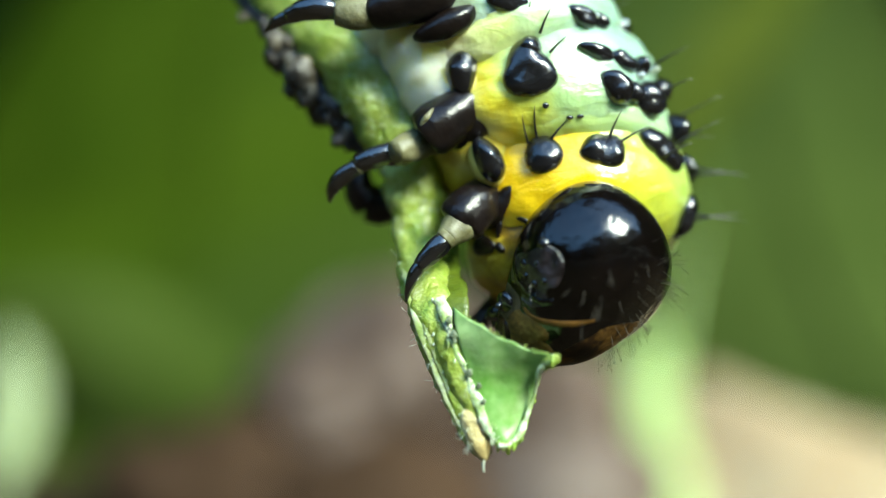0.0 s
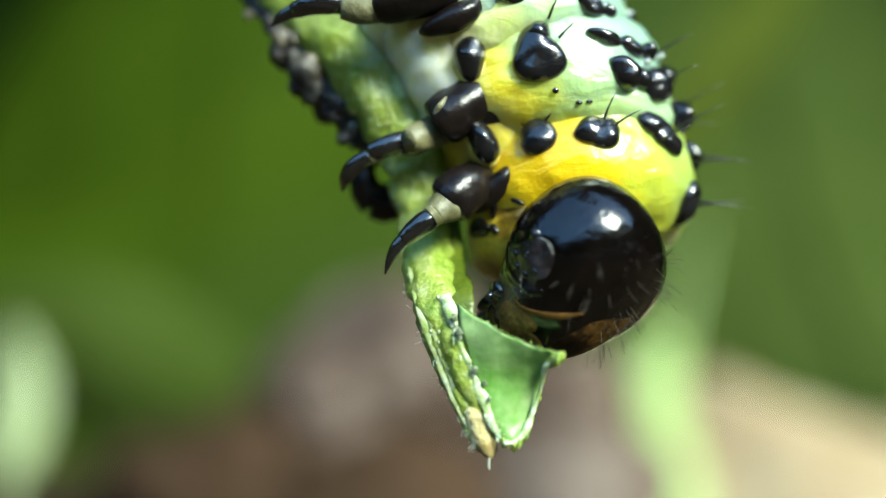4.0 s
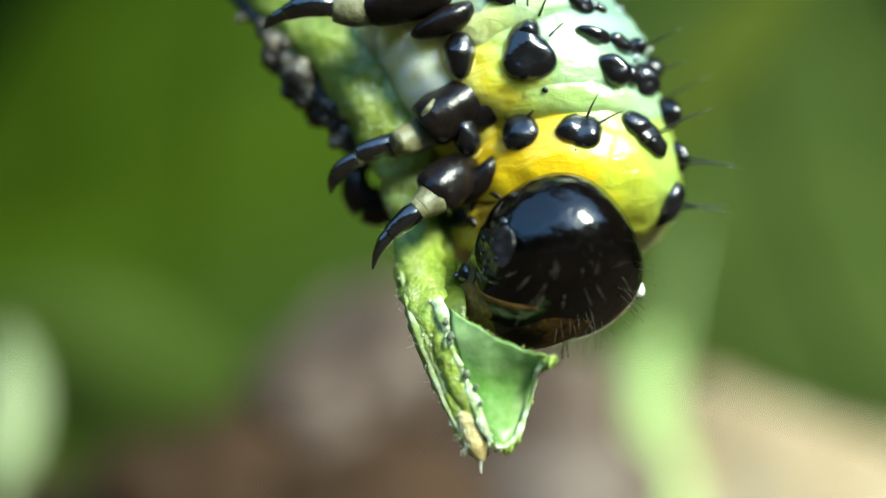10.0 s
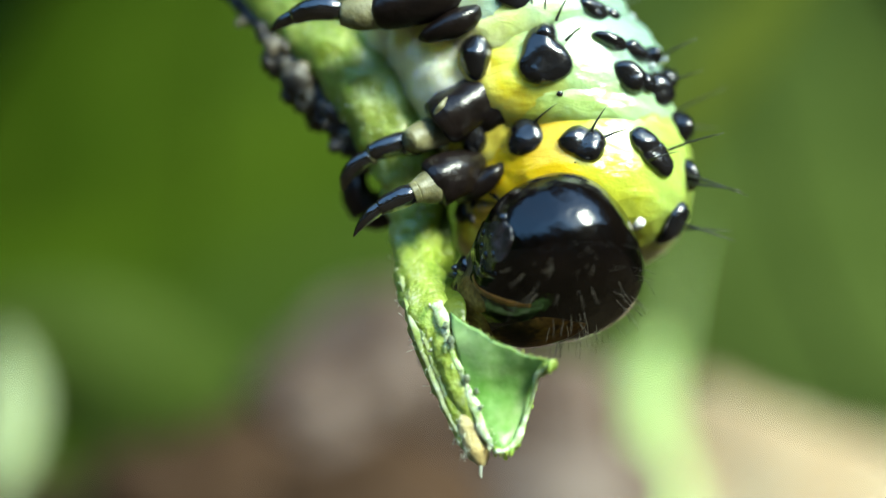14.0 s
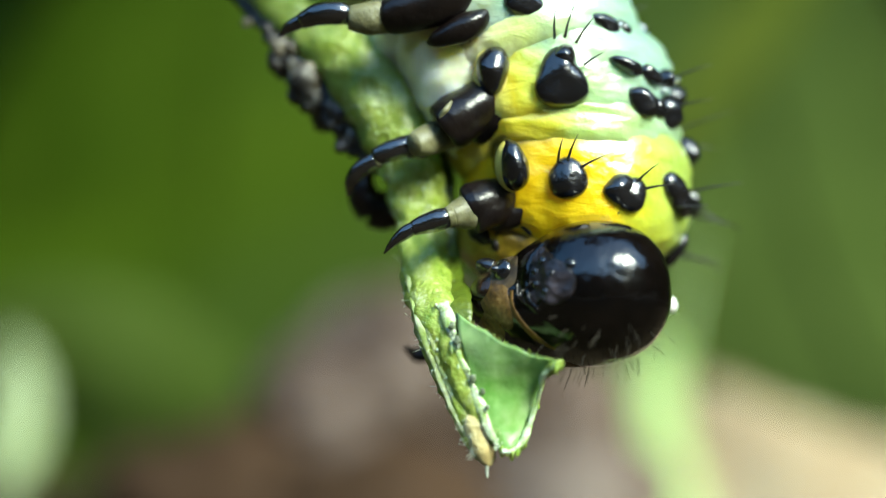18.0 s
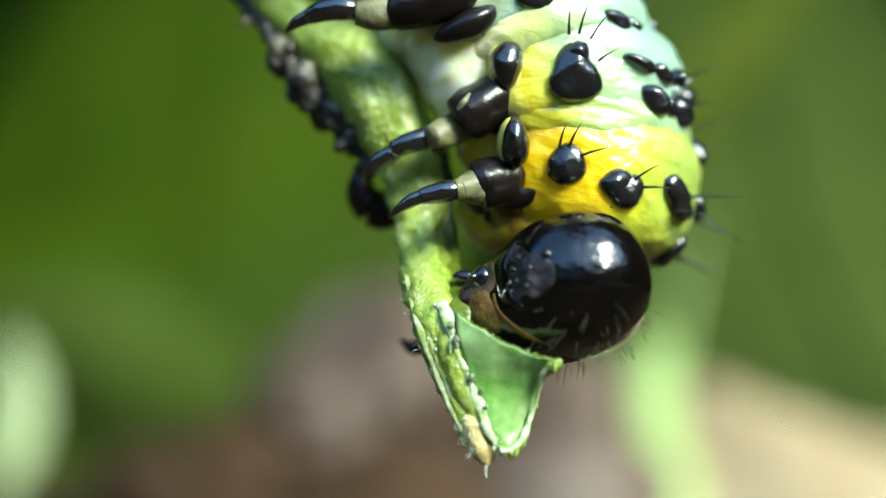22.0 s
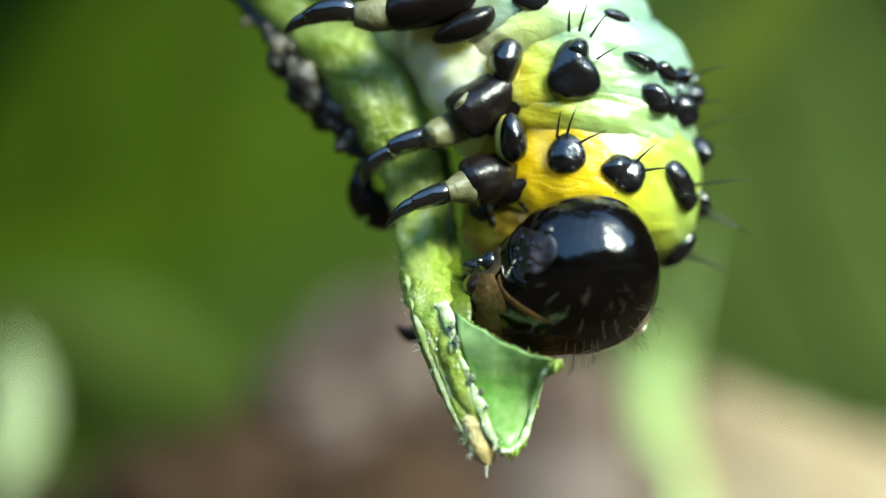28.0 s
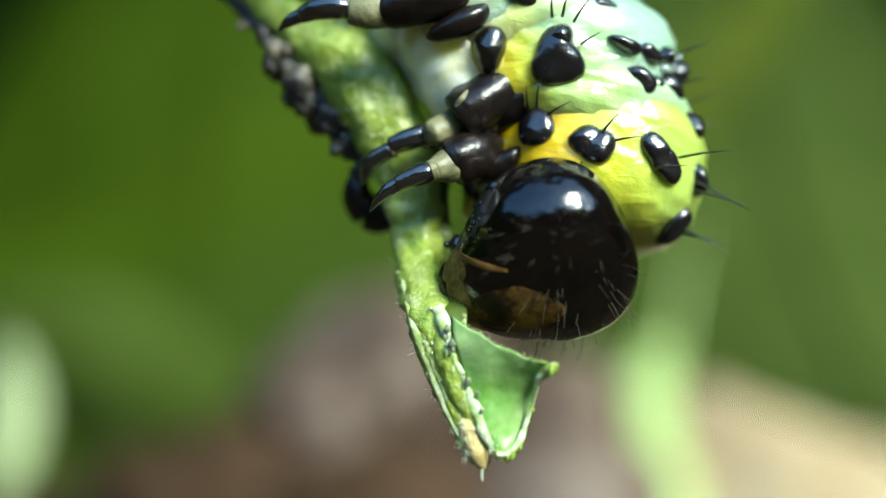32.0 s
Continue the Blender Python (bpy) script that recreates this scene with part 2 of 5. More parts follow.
FARLEG = [(0, 0.9, 0.5), (10, 0.8, 0.4), (11, 0.55, 0.1), (12, 0.3, 0), (13, 0.25, -0.1), (14, 0.4, -0.05), (16.5, 0.15, -0.05), (17.5, 0.1, 0.05), (18.5, -0.1, 0.3), (19, -0.3, 0.5),
          (20, -0.35, 0.5), (21, -0.2, 0.45), (22, 0.0, 0.25), (23, -0.2, 0.4), (24, -0.15, 0.35), (25, -0.1, 0.45), (27.5, -0.1, 0.45), (29, 0, 0.6), (30, -0.05, 0.5), (31, -0.1, 0.45), (32, 0.35, 0.3)]

LIGHT = [(0, -0.06), (2, -0.02), (3, -0.10), (7, 0.06), (8, 0.04), (9, -0.03), (12, -0.12), (13, -0.04), (14, -0.02), (17, -0.08), (18, -0.12), (19, 0.02), (20, 0.0),
         (21, -0.05), (23, -0.04), (24, 0.02), (25, -0.07), (28, -0.15), (29, -0.15), (30, -0.11), (31, -0.07), (32, -0.08)]  # the film's own brightness, in stops

walk(cam, [(t, pose(0, -DIST * MM, 0, 90 + pitch, 0, yaw)) for t, yaw, pitch in GAZE], exposures=[(t, 2.45 + d, 6700, -13) for t, d in LIGHT])

# ---- light ----
SUN_WAY = Vector((0.53, -0.56, 0.64)).normalized()
world = bpy.data.worlds.new("sky")
scene.world = world
world.use_nodes = True
sky = world.node_tree.nodes.new("ShaderNodeTexSky")
sky.sky_type, sky.sun_disc = "NISHITA", False
sky.dust_density, sky.ozone_density = 1.0, 8.0
sky.sun_elevation, sky.sun_rotation = math.asin(SUN_WAY.z), math.atan2(SUN_WAY.x, SUN_WAY.y)
back = world.node_tree.nodes["Background"]
back.inputs["Strength"].default_value = 0.15
world.node_tree.links.new(sky.outputs[0], back.inputs["Color"])
sun = new("sun", bpy.data.lights.new("sun", "SUN"))
sun.data.energy, sun.data.angle, sun.data.color = 1.85, radians(20), (1.0, 0.96, 0.89)
sun.matrix_world = look(SUN_WAY, (0, 0, 0))


# ---- materials ----
def material(name, colours, scale=1.0, rough=0.5, bump=0.0, bump_scale=4.0, detail=4.0, spec=0.5, coat=0.0, subsurface=0.0,
             through_light=0.0, lo=0.35, hi=0.65, fine=0.25, stretch=1.0):
    """Noise between the given colours at two sizes; scale in features per millimetre."""
    mat = bpy.data.materials.new(name)
    mat.use_nodes = True
    tree = mat.node_tree
    put, link = tree.nodes.new, tree.links.new
    shader = tree.nodes["Principled BSDF"]
    place = put("ShaderNodeTexCoord")
    coarse = put("ShaderNodeTexNoise")
    coarse.inputs["Scale"].default_value, coarse.inputs["Detail"].default_value = scale / MM, detail
    grain = put("ShaderNodeTexNoise")
    grain.inputs["Scale"].default_value, grain.inputs["Detail"].default_value = 7 * scale / MM, 3
    draw = put("ShaderNodeVectorMath")
    draw.operation = "MULTIPLY"
    draw.inputs[1].default_value = (1, 1, stretch)
    link(place.outputs["Object"], draw.inputs[0])
    link(draw.outputs[0], coarse.inputs["Vector"])
    link(draw.outputs[0], grain.inputs["Vector"])
    mix = put("ShaderNodeMix")
    mix.inputs["Factor"].default_value = fine
    link(coarse.outputs["Fac"], mix.inputs["A"])
    link(grain.outputs["Fac"], mix.inputs["B"])
    ramp = put("ShaderNodeValToRGB")
    n = len(colours)
    for i, c in enumerate(colours):
        at = lo + (hi - lo) * i / max(1, n - 1)
        stop = ramp.color_ramp.elements[i] if i < 2 else ramp.color_ramp.elements.new(at)
        stop.position, stop.color = at, (*c, 1)
    link(mix.outputs["Result"], ramp.inputs["Fac"])
    link(ramp.outputs["Color"], shader.inputs["Base Color"])
    shader.inputs["Roughness"].default_value = rough
    shader.inputs["Specular IOR Level"].default_value, shader.inputs["Coat Weight"].default_value = spec, coat
    shader.inputs["Coat Roughness"].default_value = 0.08
    if subsurface:
        shader.inputs["Subsurface Weight"].default_value, shader.inputs["Subsurface Scale"].default_value = subsurface, 0.8 * MM
        shader.inputs["Subsurface Radius"].default_value = (1.0, 0.9, 0.45)
    if through_light:
        thin, both = put("ShaderNodeBsdfTranslucent"), put("ShaderNodeMixShader")
        both.inputs["Fac"].default_value = through_light
        link(ramp.outputs["Color"], thin.inputs["Color"])
        link(shader.outputs[0], both.inputs[1])
        link(thin.outputs[0], both.inputs[2])
        link(both.outputs[0], tree.nodes["Material Output"].inputs["Surface"])
    if bump:
        relief, lift = put("ShaderNodeTexNoise"), put("ShaderNodeBump")
        relief.inputs["Scale"].default_value, relief.inputs["Detail"].default_value = bump_scale / MM, 3
        lift.inputs["Strength"].default_value, lift.inputs["Distance"].default_value = 1.0, bump * MM
        link(place.outputs["Object"], relief.inputs["Vector"])
        link(relief.outputs["Fac"], lift.inputs["Height"])
        link(lift.outputs["Normal"], shader.inputs["Normal"])
    return mat


def skin(name, stops, slant=0.0):
    """Larval skin whose pigment runs round the body from belly (low x) to back (high x); positions in millimetres."""
    mat = material(name, [(0.5, 0.5, 0.5), (0.6, 0.6, 0.6)], 2.0, 0.28, 0.06, 2.4, subsurface=0.55, coat=0.5)
    tree = mat.node_tree
    put, link = tree.nodes.new, tree.links.new
    place = [n for n in tree.nodes if n.type == "TEX_COORD"][0]
    old = [n for n in tree.nodes if n.type == "VALTORGB"][0]
    noise_node = [n for n in tree.nodes if n.type == "TEX_NOISE"][0]
    split, add, spread, ramp = put("ShaderNodeSeparateXYZ"), put("ShaderNodeMath"), put("ShaderNodeMapRange"), put("ShaderNodeValToRGB")
    link(place.outputs["Object"], split.inputs[0])
    add.operation = "MULTIPLY_ADD"
    add.inputs[1].default_value = 1.1 * MM
    link(noise_node.outputs["Fac"], add.inputs[0])
    tilt = put("ShaderNodeMath")
    tilt.operation = "MULTIPLY_ADD"
    tilt.inputs[1].default_value = slant
    link(split.outputs["Z"], tilt.inputs[0])
    link(split.outputs["X"], tilt.inputs[2])
    link(tilt.outputs[0], add.inputs[2])
    spread.inputs["From Min"].default_value, spread.inputs["From Max"].default_value = -2.0 * MM, 3.0 * MM
    link(add.outputs[0], spread.inputs["Value"])
    for i, (at, c) in enumerate(stops):
        stop = ramp.color_ramp.elements[i] if i < 2 else ramp.color_ramp.elements.new((at + 2) / 5)
        stop.position, stop.color = (at + 2) / 5, (*c, 1)
    link(spread.outputs[0], ramp.inputs["Fac"])
    link(ramp.outputs["Color"], tree.nodes["Principled BSDF"].inputs["Base Color"])
    tree.nodes.remove(old)
    # fine wrinkles that run round the body
    pull, crease, lift = put("ShaderNodeVectorMath"), put("ShaderNodeTexNoise"), put("ShaderNodeBump")
    pull.operation = "MULTIPLY"
    pull.inputs[1].default_value = (0.7, 0.8, 1.6)
    crease.inputs["Scale"].default_value, crease.inputs["Detail"].default_value, crease.inputs["Distortion"].default_value = 2.6 / MM, 4, 0.6
    lift.inputs["Strength"].default_value, lift.inputs["Distance"].default_value = 1.0, 0.048 * MM
    link(place.outputs["Object"], pull.inputs[0])
    link(pull.outputs[0], crease.inputs["Vector"])
    link(crease.outputs["Fac"], lift.inputs["Height"])
    first = [n for n in tree.nodes if n.type == "BUMP" and n != lift][0]
    link(first.outputs["Normal"], lift.inputs["Normal"])
    link(lift.outputs["Normal"], tree.nodes["Principled BSDF"].inputs["Normal"])
    return mat


PALE, GOLD, LEMON = (0.27, 0.41, 0.31), (0.70, 0.45, 0.010), (0.54, 0.58, 0.09)
SKIN_PRO = skin("skin_yellow", [(-2.0, (0.54, 0.42, 0.02)), (-0.6, GOLD), (0.6, (0.68, 0.47, 0.012)), (1.1, (0.46, 0.48, 0.04)), (2.1, (0.33, 0.43, 0.09))], 0.35)
SKIN_MESO = skin("skin_lemon", [(-1.6, (0.60, 0.60, 0.36)), (-0.8, (0.70, 0.64, 0.14)), (-0.35, (0.70, 0.58, 0.04)), (0.1, LEMON), (0.7, (0.36, 0.50, 0.20)), (2.4, PALE)], 0.8)
SKIN_META = skin("skin_pale", [(-2.0, (0.62, 0.60, 0.34)), (-0.6, (0.62, 0.64, 0.36)), (0.6, PALE), (2.4, (0.31, 0.44, 0.37))])
SKIN_COLLAR = skin("skin_collar", [(-1.6, (0.62, 0.54, 0.10)), (-0.6, (0.74, 0.56, 0.03)), (0.0, (0.60, 0.56, 0.05)), (0.55, (0.40, 0.52, 0.14)), (2.2, (0.32, 0.47, 0.25))], 0.4)
CREAM = material("cream_belly", [(0.68, 0.69, 0.38), (0.78, 0.79, 0.54), (0.82, 0.84, 0.68)], 0.9, 0.35, 0.06, 2.4, subsurface=0.85, coat=0.3)
YOLK = material("yolk_belly", [(0.34, 0.26, 0.03), (0.56, 0.46, 0.06), (0.60, 0.54, 0.18)], 0.9, 0.35, 0.06, 2.4, subsurface=0.5, coat=0.3)
NECK = material("neck_membrane", [(0.03, 0.018, 0.003), (0.20, 0.13, 0.010), (0.42, 0.31, 0.025), (0.50, 0.40, 0.09)], 1.2, 0.35, 0.05, 3.0, subsurface=0.4, coat=0.3, lo=0.28, hi=0.66)
SKIN_FOLD = skin("skin_fold", [(-1.6, (0.66, 0.62, 0.34)), (-0.6, (0.74, 0.72, 0.40)), (0.3, (0.56, 0.64, 0.22)), (1.2, (0.42, 0.58, 0.34)), (2.4, PALE)], 0.4)
BLACK = material("black_cuticle", [(0.004, 0.004, 0.005), (0.010, 0.009, 0.010)], 1.5, 0.24, 0.035, 4.5, spec=0.6, coat=0.5)
CAPSULE = material("head_cuticle", [(0.001, 0.0008, 0.0008), (0.004, 0.0025, 0.002)], 1.2, 0.15, 0.030, 3.5, spec=0.56, coat=0.0)
CLAW = material("claw_cuticle", [(0.004, 0.004, 0.004), (0.012, 0.010, 0.010)], 2.0, 0.16, 0.03, 5.0, spec=0.9, coat=0.8)
PLATE = material("leg_plate", [(0.003, 0.002, 0.002), (0.009, 0.006, 0.005)], 2.0, 0.30, 0.03, 3.6, spec=0.35)
SUTURE = material("amber_suture", [(0.04, 0.019, 0.005), (0.20, 0.10, 0.022)], 2.0, 0.5, 0.01, 6.0, spec=0.2)
MOUTH = material("brown_mouth", [(0.004, 0.003, 0.003), (0.010, 0.006, 0.004), (0.05, 0.026, 0.011)], 1.3, 0.22, 0.02, 5.0)
FRONS = material("amber_face", [(0.02, 0.011, 0.004), (0.14, 0.078, 0.019), (0.32, 0.20, 0.065)], 1.8, 0.4, 0.03, 5.0, spec=0.3)
BROW = material("brown_brow", [(0.008, 0.005, 0.003), (0.026, 0.013, 0.005), (0.19, 0.10, 0.022)], 1.3, 0.55, 0.02, 5.0, spec=0.15)
FIELD = material("eye_field", [(0.003, 0.002, 0.002), (0.014, 0.010, 0.011), (0.06, 0.045, 0.047)], 2.4, 0.34, 0.16, 3.2, coat=0.2)
SOCKET = material("grey_socket", [(0.03, 0.019, 0.009), (0.12, 0.08, 0.036)], 2.5, 0.45, 0.03, 5.0)
JOINT = material("pale_joint", [(0.07, 0.066, 0.028), (0.18, 0.17, 0.085)], 2.2, 0.5, 0.05, 4.0, subsurface=0.2)
KNOB = material("dried_knob", [(0.012, 0.010, 0.007), (0.05, 0.042, 0.03), (0.13, 0.11, 0.075)], 2.2, 0.5, 0.06, 4.0)
RIM = material("cream_rim", [(0.52, 0.42, 0.07), (0.66, 0.57, 0.16)], 3.0, 0.4, 0.02, 6.0)
SETA = material("seta", [(0.008, 0.008, 0.007), (0.03, 0.028, 0.024)], 3.0, 0.35)
BRISTLE = material("bristle", [(0.02, 0.017, 0.013), (0.07, 0.06, 0.045)], 3.0, 0.6, spec=0.2)
# whitish base colour imitates the wet glints between the black spots
GLINT = material("painted_glint", [(0.45, 0.52, 0.50), (0.62, 0.70, 0.68)], 4.0, 0.12, 0.02, 6.0, coat=0.8, subsurface=0.3)
CRUMB = material("white_crumb", [(0.6, 0.58, 0.5), (0.85, 0.83, 0.78)], 6.0, 0.6, 0.05, 8.0)
STEM = material("stem_green", [(0.13, 0.24, 0.02), (0.28, 0.38, 0.05), (0.42, 0.50, 0.11), (0.68, 0.74, 0.42)], 2.6, 0.30, 0.08, 6.0, subsurface=0.25, coat=0.35, lo=0.28, hi=0.72, through_light=0.3, fine=0.4, stretch=0.35)
BLADE = material("leaf_blade", [(0.13, 0.29, 0.05), (0.21, 0.37, 0.10), (0.31, 0.45, 0.18)], 1.1, 0.33, 0.025, 3.5, through_light=0.2)
OLIVE = material("olive_blade", [(0.06, 0.10, 0.006), (0.13, 0.17, 0.016)], 1.5, 0.35, 0.06, 5.0, through_light=0.3)
STREAK = material("pale_streak", [(0.26, 0.36, 0.06), (0.40, 0.47, 0.16), (0.58, 0.61, 0.36)], 2.5, 0.4, 0.05, 5.0, subsurface=0.3)
EDGE = material("cut_edge", [(0.16, 0.30, 0.03), (0.40, 0.48, 0.10)], 5.0, 0.25, 0.08, 8.0, coat=0.4, through_light=0.2)
CRUST = material("wet_crust", [(0.24, 0.36, 0.08), (0.42, 0.53, 0.24), (0.66, 0.72, 0.54)], 3.5, 0.22, 0.06, 6.0, coat=0.3, subsurface=0.3)
STRAW = material("dry_tip", [(0.34, 0.22, 0.08), (0.46, 0.36, 0.15), (0.60, 0.54, 0.28)], 2.0, 0.4, 0.06, 6.0)
FUZZ = material("plant_hair", [(0.5, 0.55, 0.42), (0.7, 0.74, 0.62)], 3.0, 0.4, through_light=0.4)
FRASS = material("frass", [(0.08, 0.10, 0.06), (0.16, 0.20, 0.11)], 6.0, 0.4, 0.05, 8.0)
WITHER = material("withered", [(0.010, 0.008, 0.007), (0.03, 0.025, 0.02), (0.30, 0.27, 0.18)], 1.1, 0.5, 0.1, 4.0, lo=0.42, hi=0.66)
SOIL = material("soil", [(0.016, 0.012, 0.007), (0.035, 0.026, 0.015), (0.06, 0.045, 0.03)], 0.12, 0.9, 0.6, 0.5, spec=0.02)
CLOD = material("clod", [(0.036, 0.020, 0.013), (0.082, 0.056, 0.043), (0.150, 0.118, 0.100)], 0.06, 0.9, 0.8, 0.5, spec=0.02)
# darker red-brown tone for the low clods and some crumbs
DARK_SOIL = material("dark_soil", [(0.028, 0.016, 0.009), (0.056, 0.034, 0.021)], 0.12, 0.9, 0.8, 0.5, spec=0.02)
PEBBLE = material("pale_crumb", [(0.05, 0.032, 0.024), (0.10, 0.074, 0.060), (0.175, 0.14, 0.12)], 0.07, 0.9, 0.6, 0.5, spec=0.02)
LITTER = material("dead_leaf", [(0.21, 0.14, 0.08), (0.38, 0.32, 0.21)], 0.07, 0.7, 0.3, 0.6, spec=0.08)
HEDGE = material("hedge", [(0.006, 0.013, 0.002), (0.012, 0.024, 0.003), (0.019, 0.035, 0.005)], 0.012, 0.7, fine=0.1, spec=0.02)
# FAR_A and FAR_B: shade and sun on the broad leaves are painted as greens
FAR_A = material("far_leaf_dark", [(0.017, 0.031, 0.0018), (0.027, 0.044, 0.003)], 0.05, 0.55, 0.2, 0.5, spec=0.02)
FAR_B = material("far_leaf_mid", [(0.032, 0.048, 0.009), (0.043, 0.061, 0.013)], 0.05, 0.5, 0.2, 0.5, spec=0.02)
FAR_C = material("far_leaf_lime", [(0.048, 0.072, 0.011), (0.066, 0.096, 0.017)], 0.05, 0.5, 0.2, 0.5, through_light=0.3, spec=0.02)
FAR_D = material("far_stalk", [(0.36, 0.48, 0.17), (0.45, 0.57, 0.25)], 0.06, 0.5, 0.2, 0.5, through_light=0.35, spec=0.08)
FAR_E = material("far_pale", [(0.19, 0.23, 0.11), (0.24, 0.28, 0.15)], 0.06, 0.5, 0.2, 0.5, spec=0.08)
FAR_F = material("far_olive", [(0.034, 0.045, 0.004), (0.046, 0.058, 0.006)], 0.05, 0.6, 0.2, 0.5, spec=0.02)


# ---- building helpers; shapes are drawn in millimetres ----
def at(u, v, y=0.0):
    """A place y beyond the plane of the caterpillar that lies behind (u, v) of that plane."""
    k = (DIST + y) / DIST
    return Vector((u * k, y, v * k))


def mesh_of(name, bm, mat, smooth=True):
    for vert in bm.verts:
        vert.co *= MM
    bmesh.ops.recalc_face_normals(bm, faces=bm.faces)
    data = bpy.data.meshes.new(name)
    bm.to_mesh(data)
    bm.free()
    data.materials.append(mat)
    for face in data.polygons:
        face.use_smooth = smooth
    return data


def part(name, bm, mat, parent=None, label="", place=None):
    ob = new(name, mesh_of(name, bm, mat))
    if parent:
        ob.parent = parent
    if place is not None:
        ob.location = Vector(place) * MM
    if label:
        tagged(ob, label)
    return ob


def grid_faces(bm, rings, closed=True, caps=True):
    made = [[bm.verts.new(p) for p in ring] for ring in rings]
    for a, b in zip(made, made[1:]):
        n = len(a)
        for i in range(n if closed else n - 1):
            j = (i + 1) % n
            bm.faces.new((a[i], a[j], b[j], b[i]))
    if caps and closed:
        bm.faces.new(list(reversed(made[0])))
        bm.faces.new(made[-1])
    return bm


def curve_points(points, steps):
    """A smooth line through control rows (Catmull-Rom); the rows may carry radii."""
    rows = [np.array(p, float) for p in points]
    rows = [2 * rows[0] - rows[1], *rows, 2 * rows[-1] - rows[-2]]
    out = []
    for a, b, c, d in zip(rows, rows[1:], rows[2:], rows[3:]):
        for i in range(steps):
            s = i / steps
            out.append(0.5 * (2 * b + (c - a) * s + (2 * a - 5 * b + 4 * c - d) * s * s + (3 * b - a - 3 * c + d) * s ** 3))
    out.append(rows[-2])
    return out


def tube(points, sides=14, steps=5, flat=1.0, rough=0.0, seed=0, bm=None, flute=0.0):
    """A tapered tube along rows (x, y, z, radius); flat squeezes its depth; rough makes it uneven."""
    bm = bm or bmesh.new()
    rows = [r.tolist() for r in curve_points(points, steps)]
    rings = []
    for i, row in enumerate(rows):
        ahead = Vector(rows[min(i + 1, len(rows) - 1)][:3]) - Vector(rows[max(i - 1, 0)][:3])
        ahead.normalize()
        side = ahead.cross(Vector((0, 1, 0)))
        side = side.normalized() if side.length > 0.1 else Vector((1, 0, 0))
        deep = side.cross(ahead)
        ring = []
        for k in range(sides):
            a = 2 * math.pi * k / sides
            p = Vector(row[:3]) + max(row[3], 0.004) * (1 + flute * math.cos(4 * a + 0.6)) * (math.cos(a) * side + flat * math.sin(a) * deep)
            if rough:
                p += (p - Vector(row[:3])) * rough * (noise.noise(p * 3.1 + Vector((seed, 0, 0))) + 0.5 * noise.noise(p * 8 + Vector((seed, 5, 0))))
            ring.append(p)
        rings.append(ring)
    return grid_faces(bm, rings)


def ball(centre, radii, u=20, v=12, rough=0.0, freq=2.0, seed=0, bm=None, turn=None):
    bm = bm or bmesh.new()
    rings = []
    for i in range(v + 1):
        b = math.pi * (i + 0.02 * (i == 0) - 0.02 * (i == v)) / v
        ring = []
        for k in range(u):
            a = 2 * math.pi * k / u
            d = Vector((math.sin(b) * math.cos(a), math.sin(b) * math.sin(a), math.cos(b)))
            p = Vector((d.x * radii[0], d.y * radii[1], d.z * radii[2]))
            if rough:
                p *= 1 + rough * (noise.noise(d * freq + Vector((seed, 0, 3))) + 0.5 * noise.noise(d * freq * 2.7 + Vector((seed, 7, 3))))
            if turn:
                p = turn @ p
            ring.append(p + Vector(centre))
        rings.append(ring)
    return grid_faces(bm, rings)


def hair(bm, root, way, length, width, bend=(0, 0, 0)):
    root, way, bend = Vector(root), Vector(way).normalized(), Vector(bend)
    points = [(*(root + way * length * s + bend * length * s * s), width * (1 - s) ** 0.7) for s in (0, 0.4, 0.75, 1)]
    return tube(points, 5, 1, bm=bm)


# ---- the eaten leaf ----
leaf = tagged(new("leaf"), "half-eaten hairy green leaf remnant on its midrib", "leaf")
midrib_rows = [(*at(-4.3, 5.6, 1.6), 0.34), (*at(-2.9, 4.3, 1.1), 0.42), (*at(-1.66, 3.3, 0.6), 0.68), (*at(-1.04, 2.35, 0.35), 0.70),
               (*at(-0.68, 1.45, 0.25), 0.56), (*at(-0.52, 0.4, 0.1), 0.46), (*at(-0.42, -0.4, -0.45), 0.44), (*at(-0.22, -1.25, -1.37), 0.40),
               (*at(0.06, -2.1, -1.57), 0.35), (*at(0.34, -2.9, -1.74), 0.29), (*at(0.52, -3.35, -1.84), 0.24), (*at(0.62, -3.62, -1.88), 0.18), (*at(0.66, -3.76, -1.92), 0.06)]
part("stalk", tube([(*at(-4.1, 5.4, 1.5), 0.36), (*at(-6.6, 7.4, 2.6), 0.5), (*at(-10.5, 7.6, 3.6), 0.6), (*at(-13.2, 3.0, 4.2), 0.75), (*at(-13.6, -8.0, 4.4), 0.9), (-16.5, 4.6, -30.5, 1.1)], 16, 8, 1.0, 0.08, 5), STEM, leaf,
     "green leaf stalk rising from the soil")
part("midrib", tube(midrib_rows, 28, 9, 0.75, 0.22, 2), STEM, leaf, "juicy pale green hairy midrib")
part("blade_remnant", tube([(*at(-0.34, 2.2, 0.7), 0.10), (*at(-0.22, 1.5, 0.6), 0.28), (*at(-0.19, 0.7, 0.35), 0.29), (*at(-0.13, -0.1, -0.1), 0.29), (*at(-0.05, -0.6, -0.80), 0.31), (*at(0.08, -1.0, -1.50), 0.32), (*at(0.24, -1.4, -1.80), 0.14)], 16, 8, 0.22, 0.18, 3), OLIVE, leaf,
     "olive strip of blade left along the midrib")
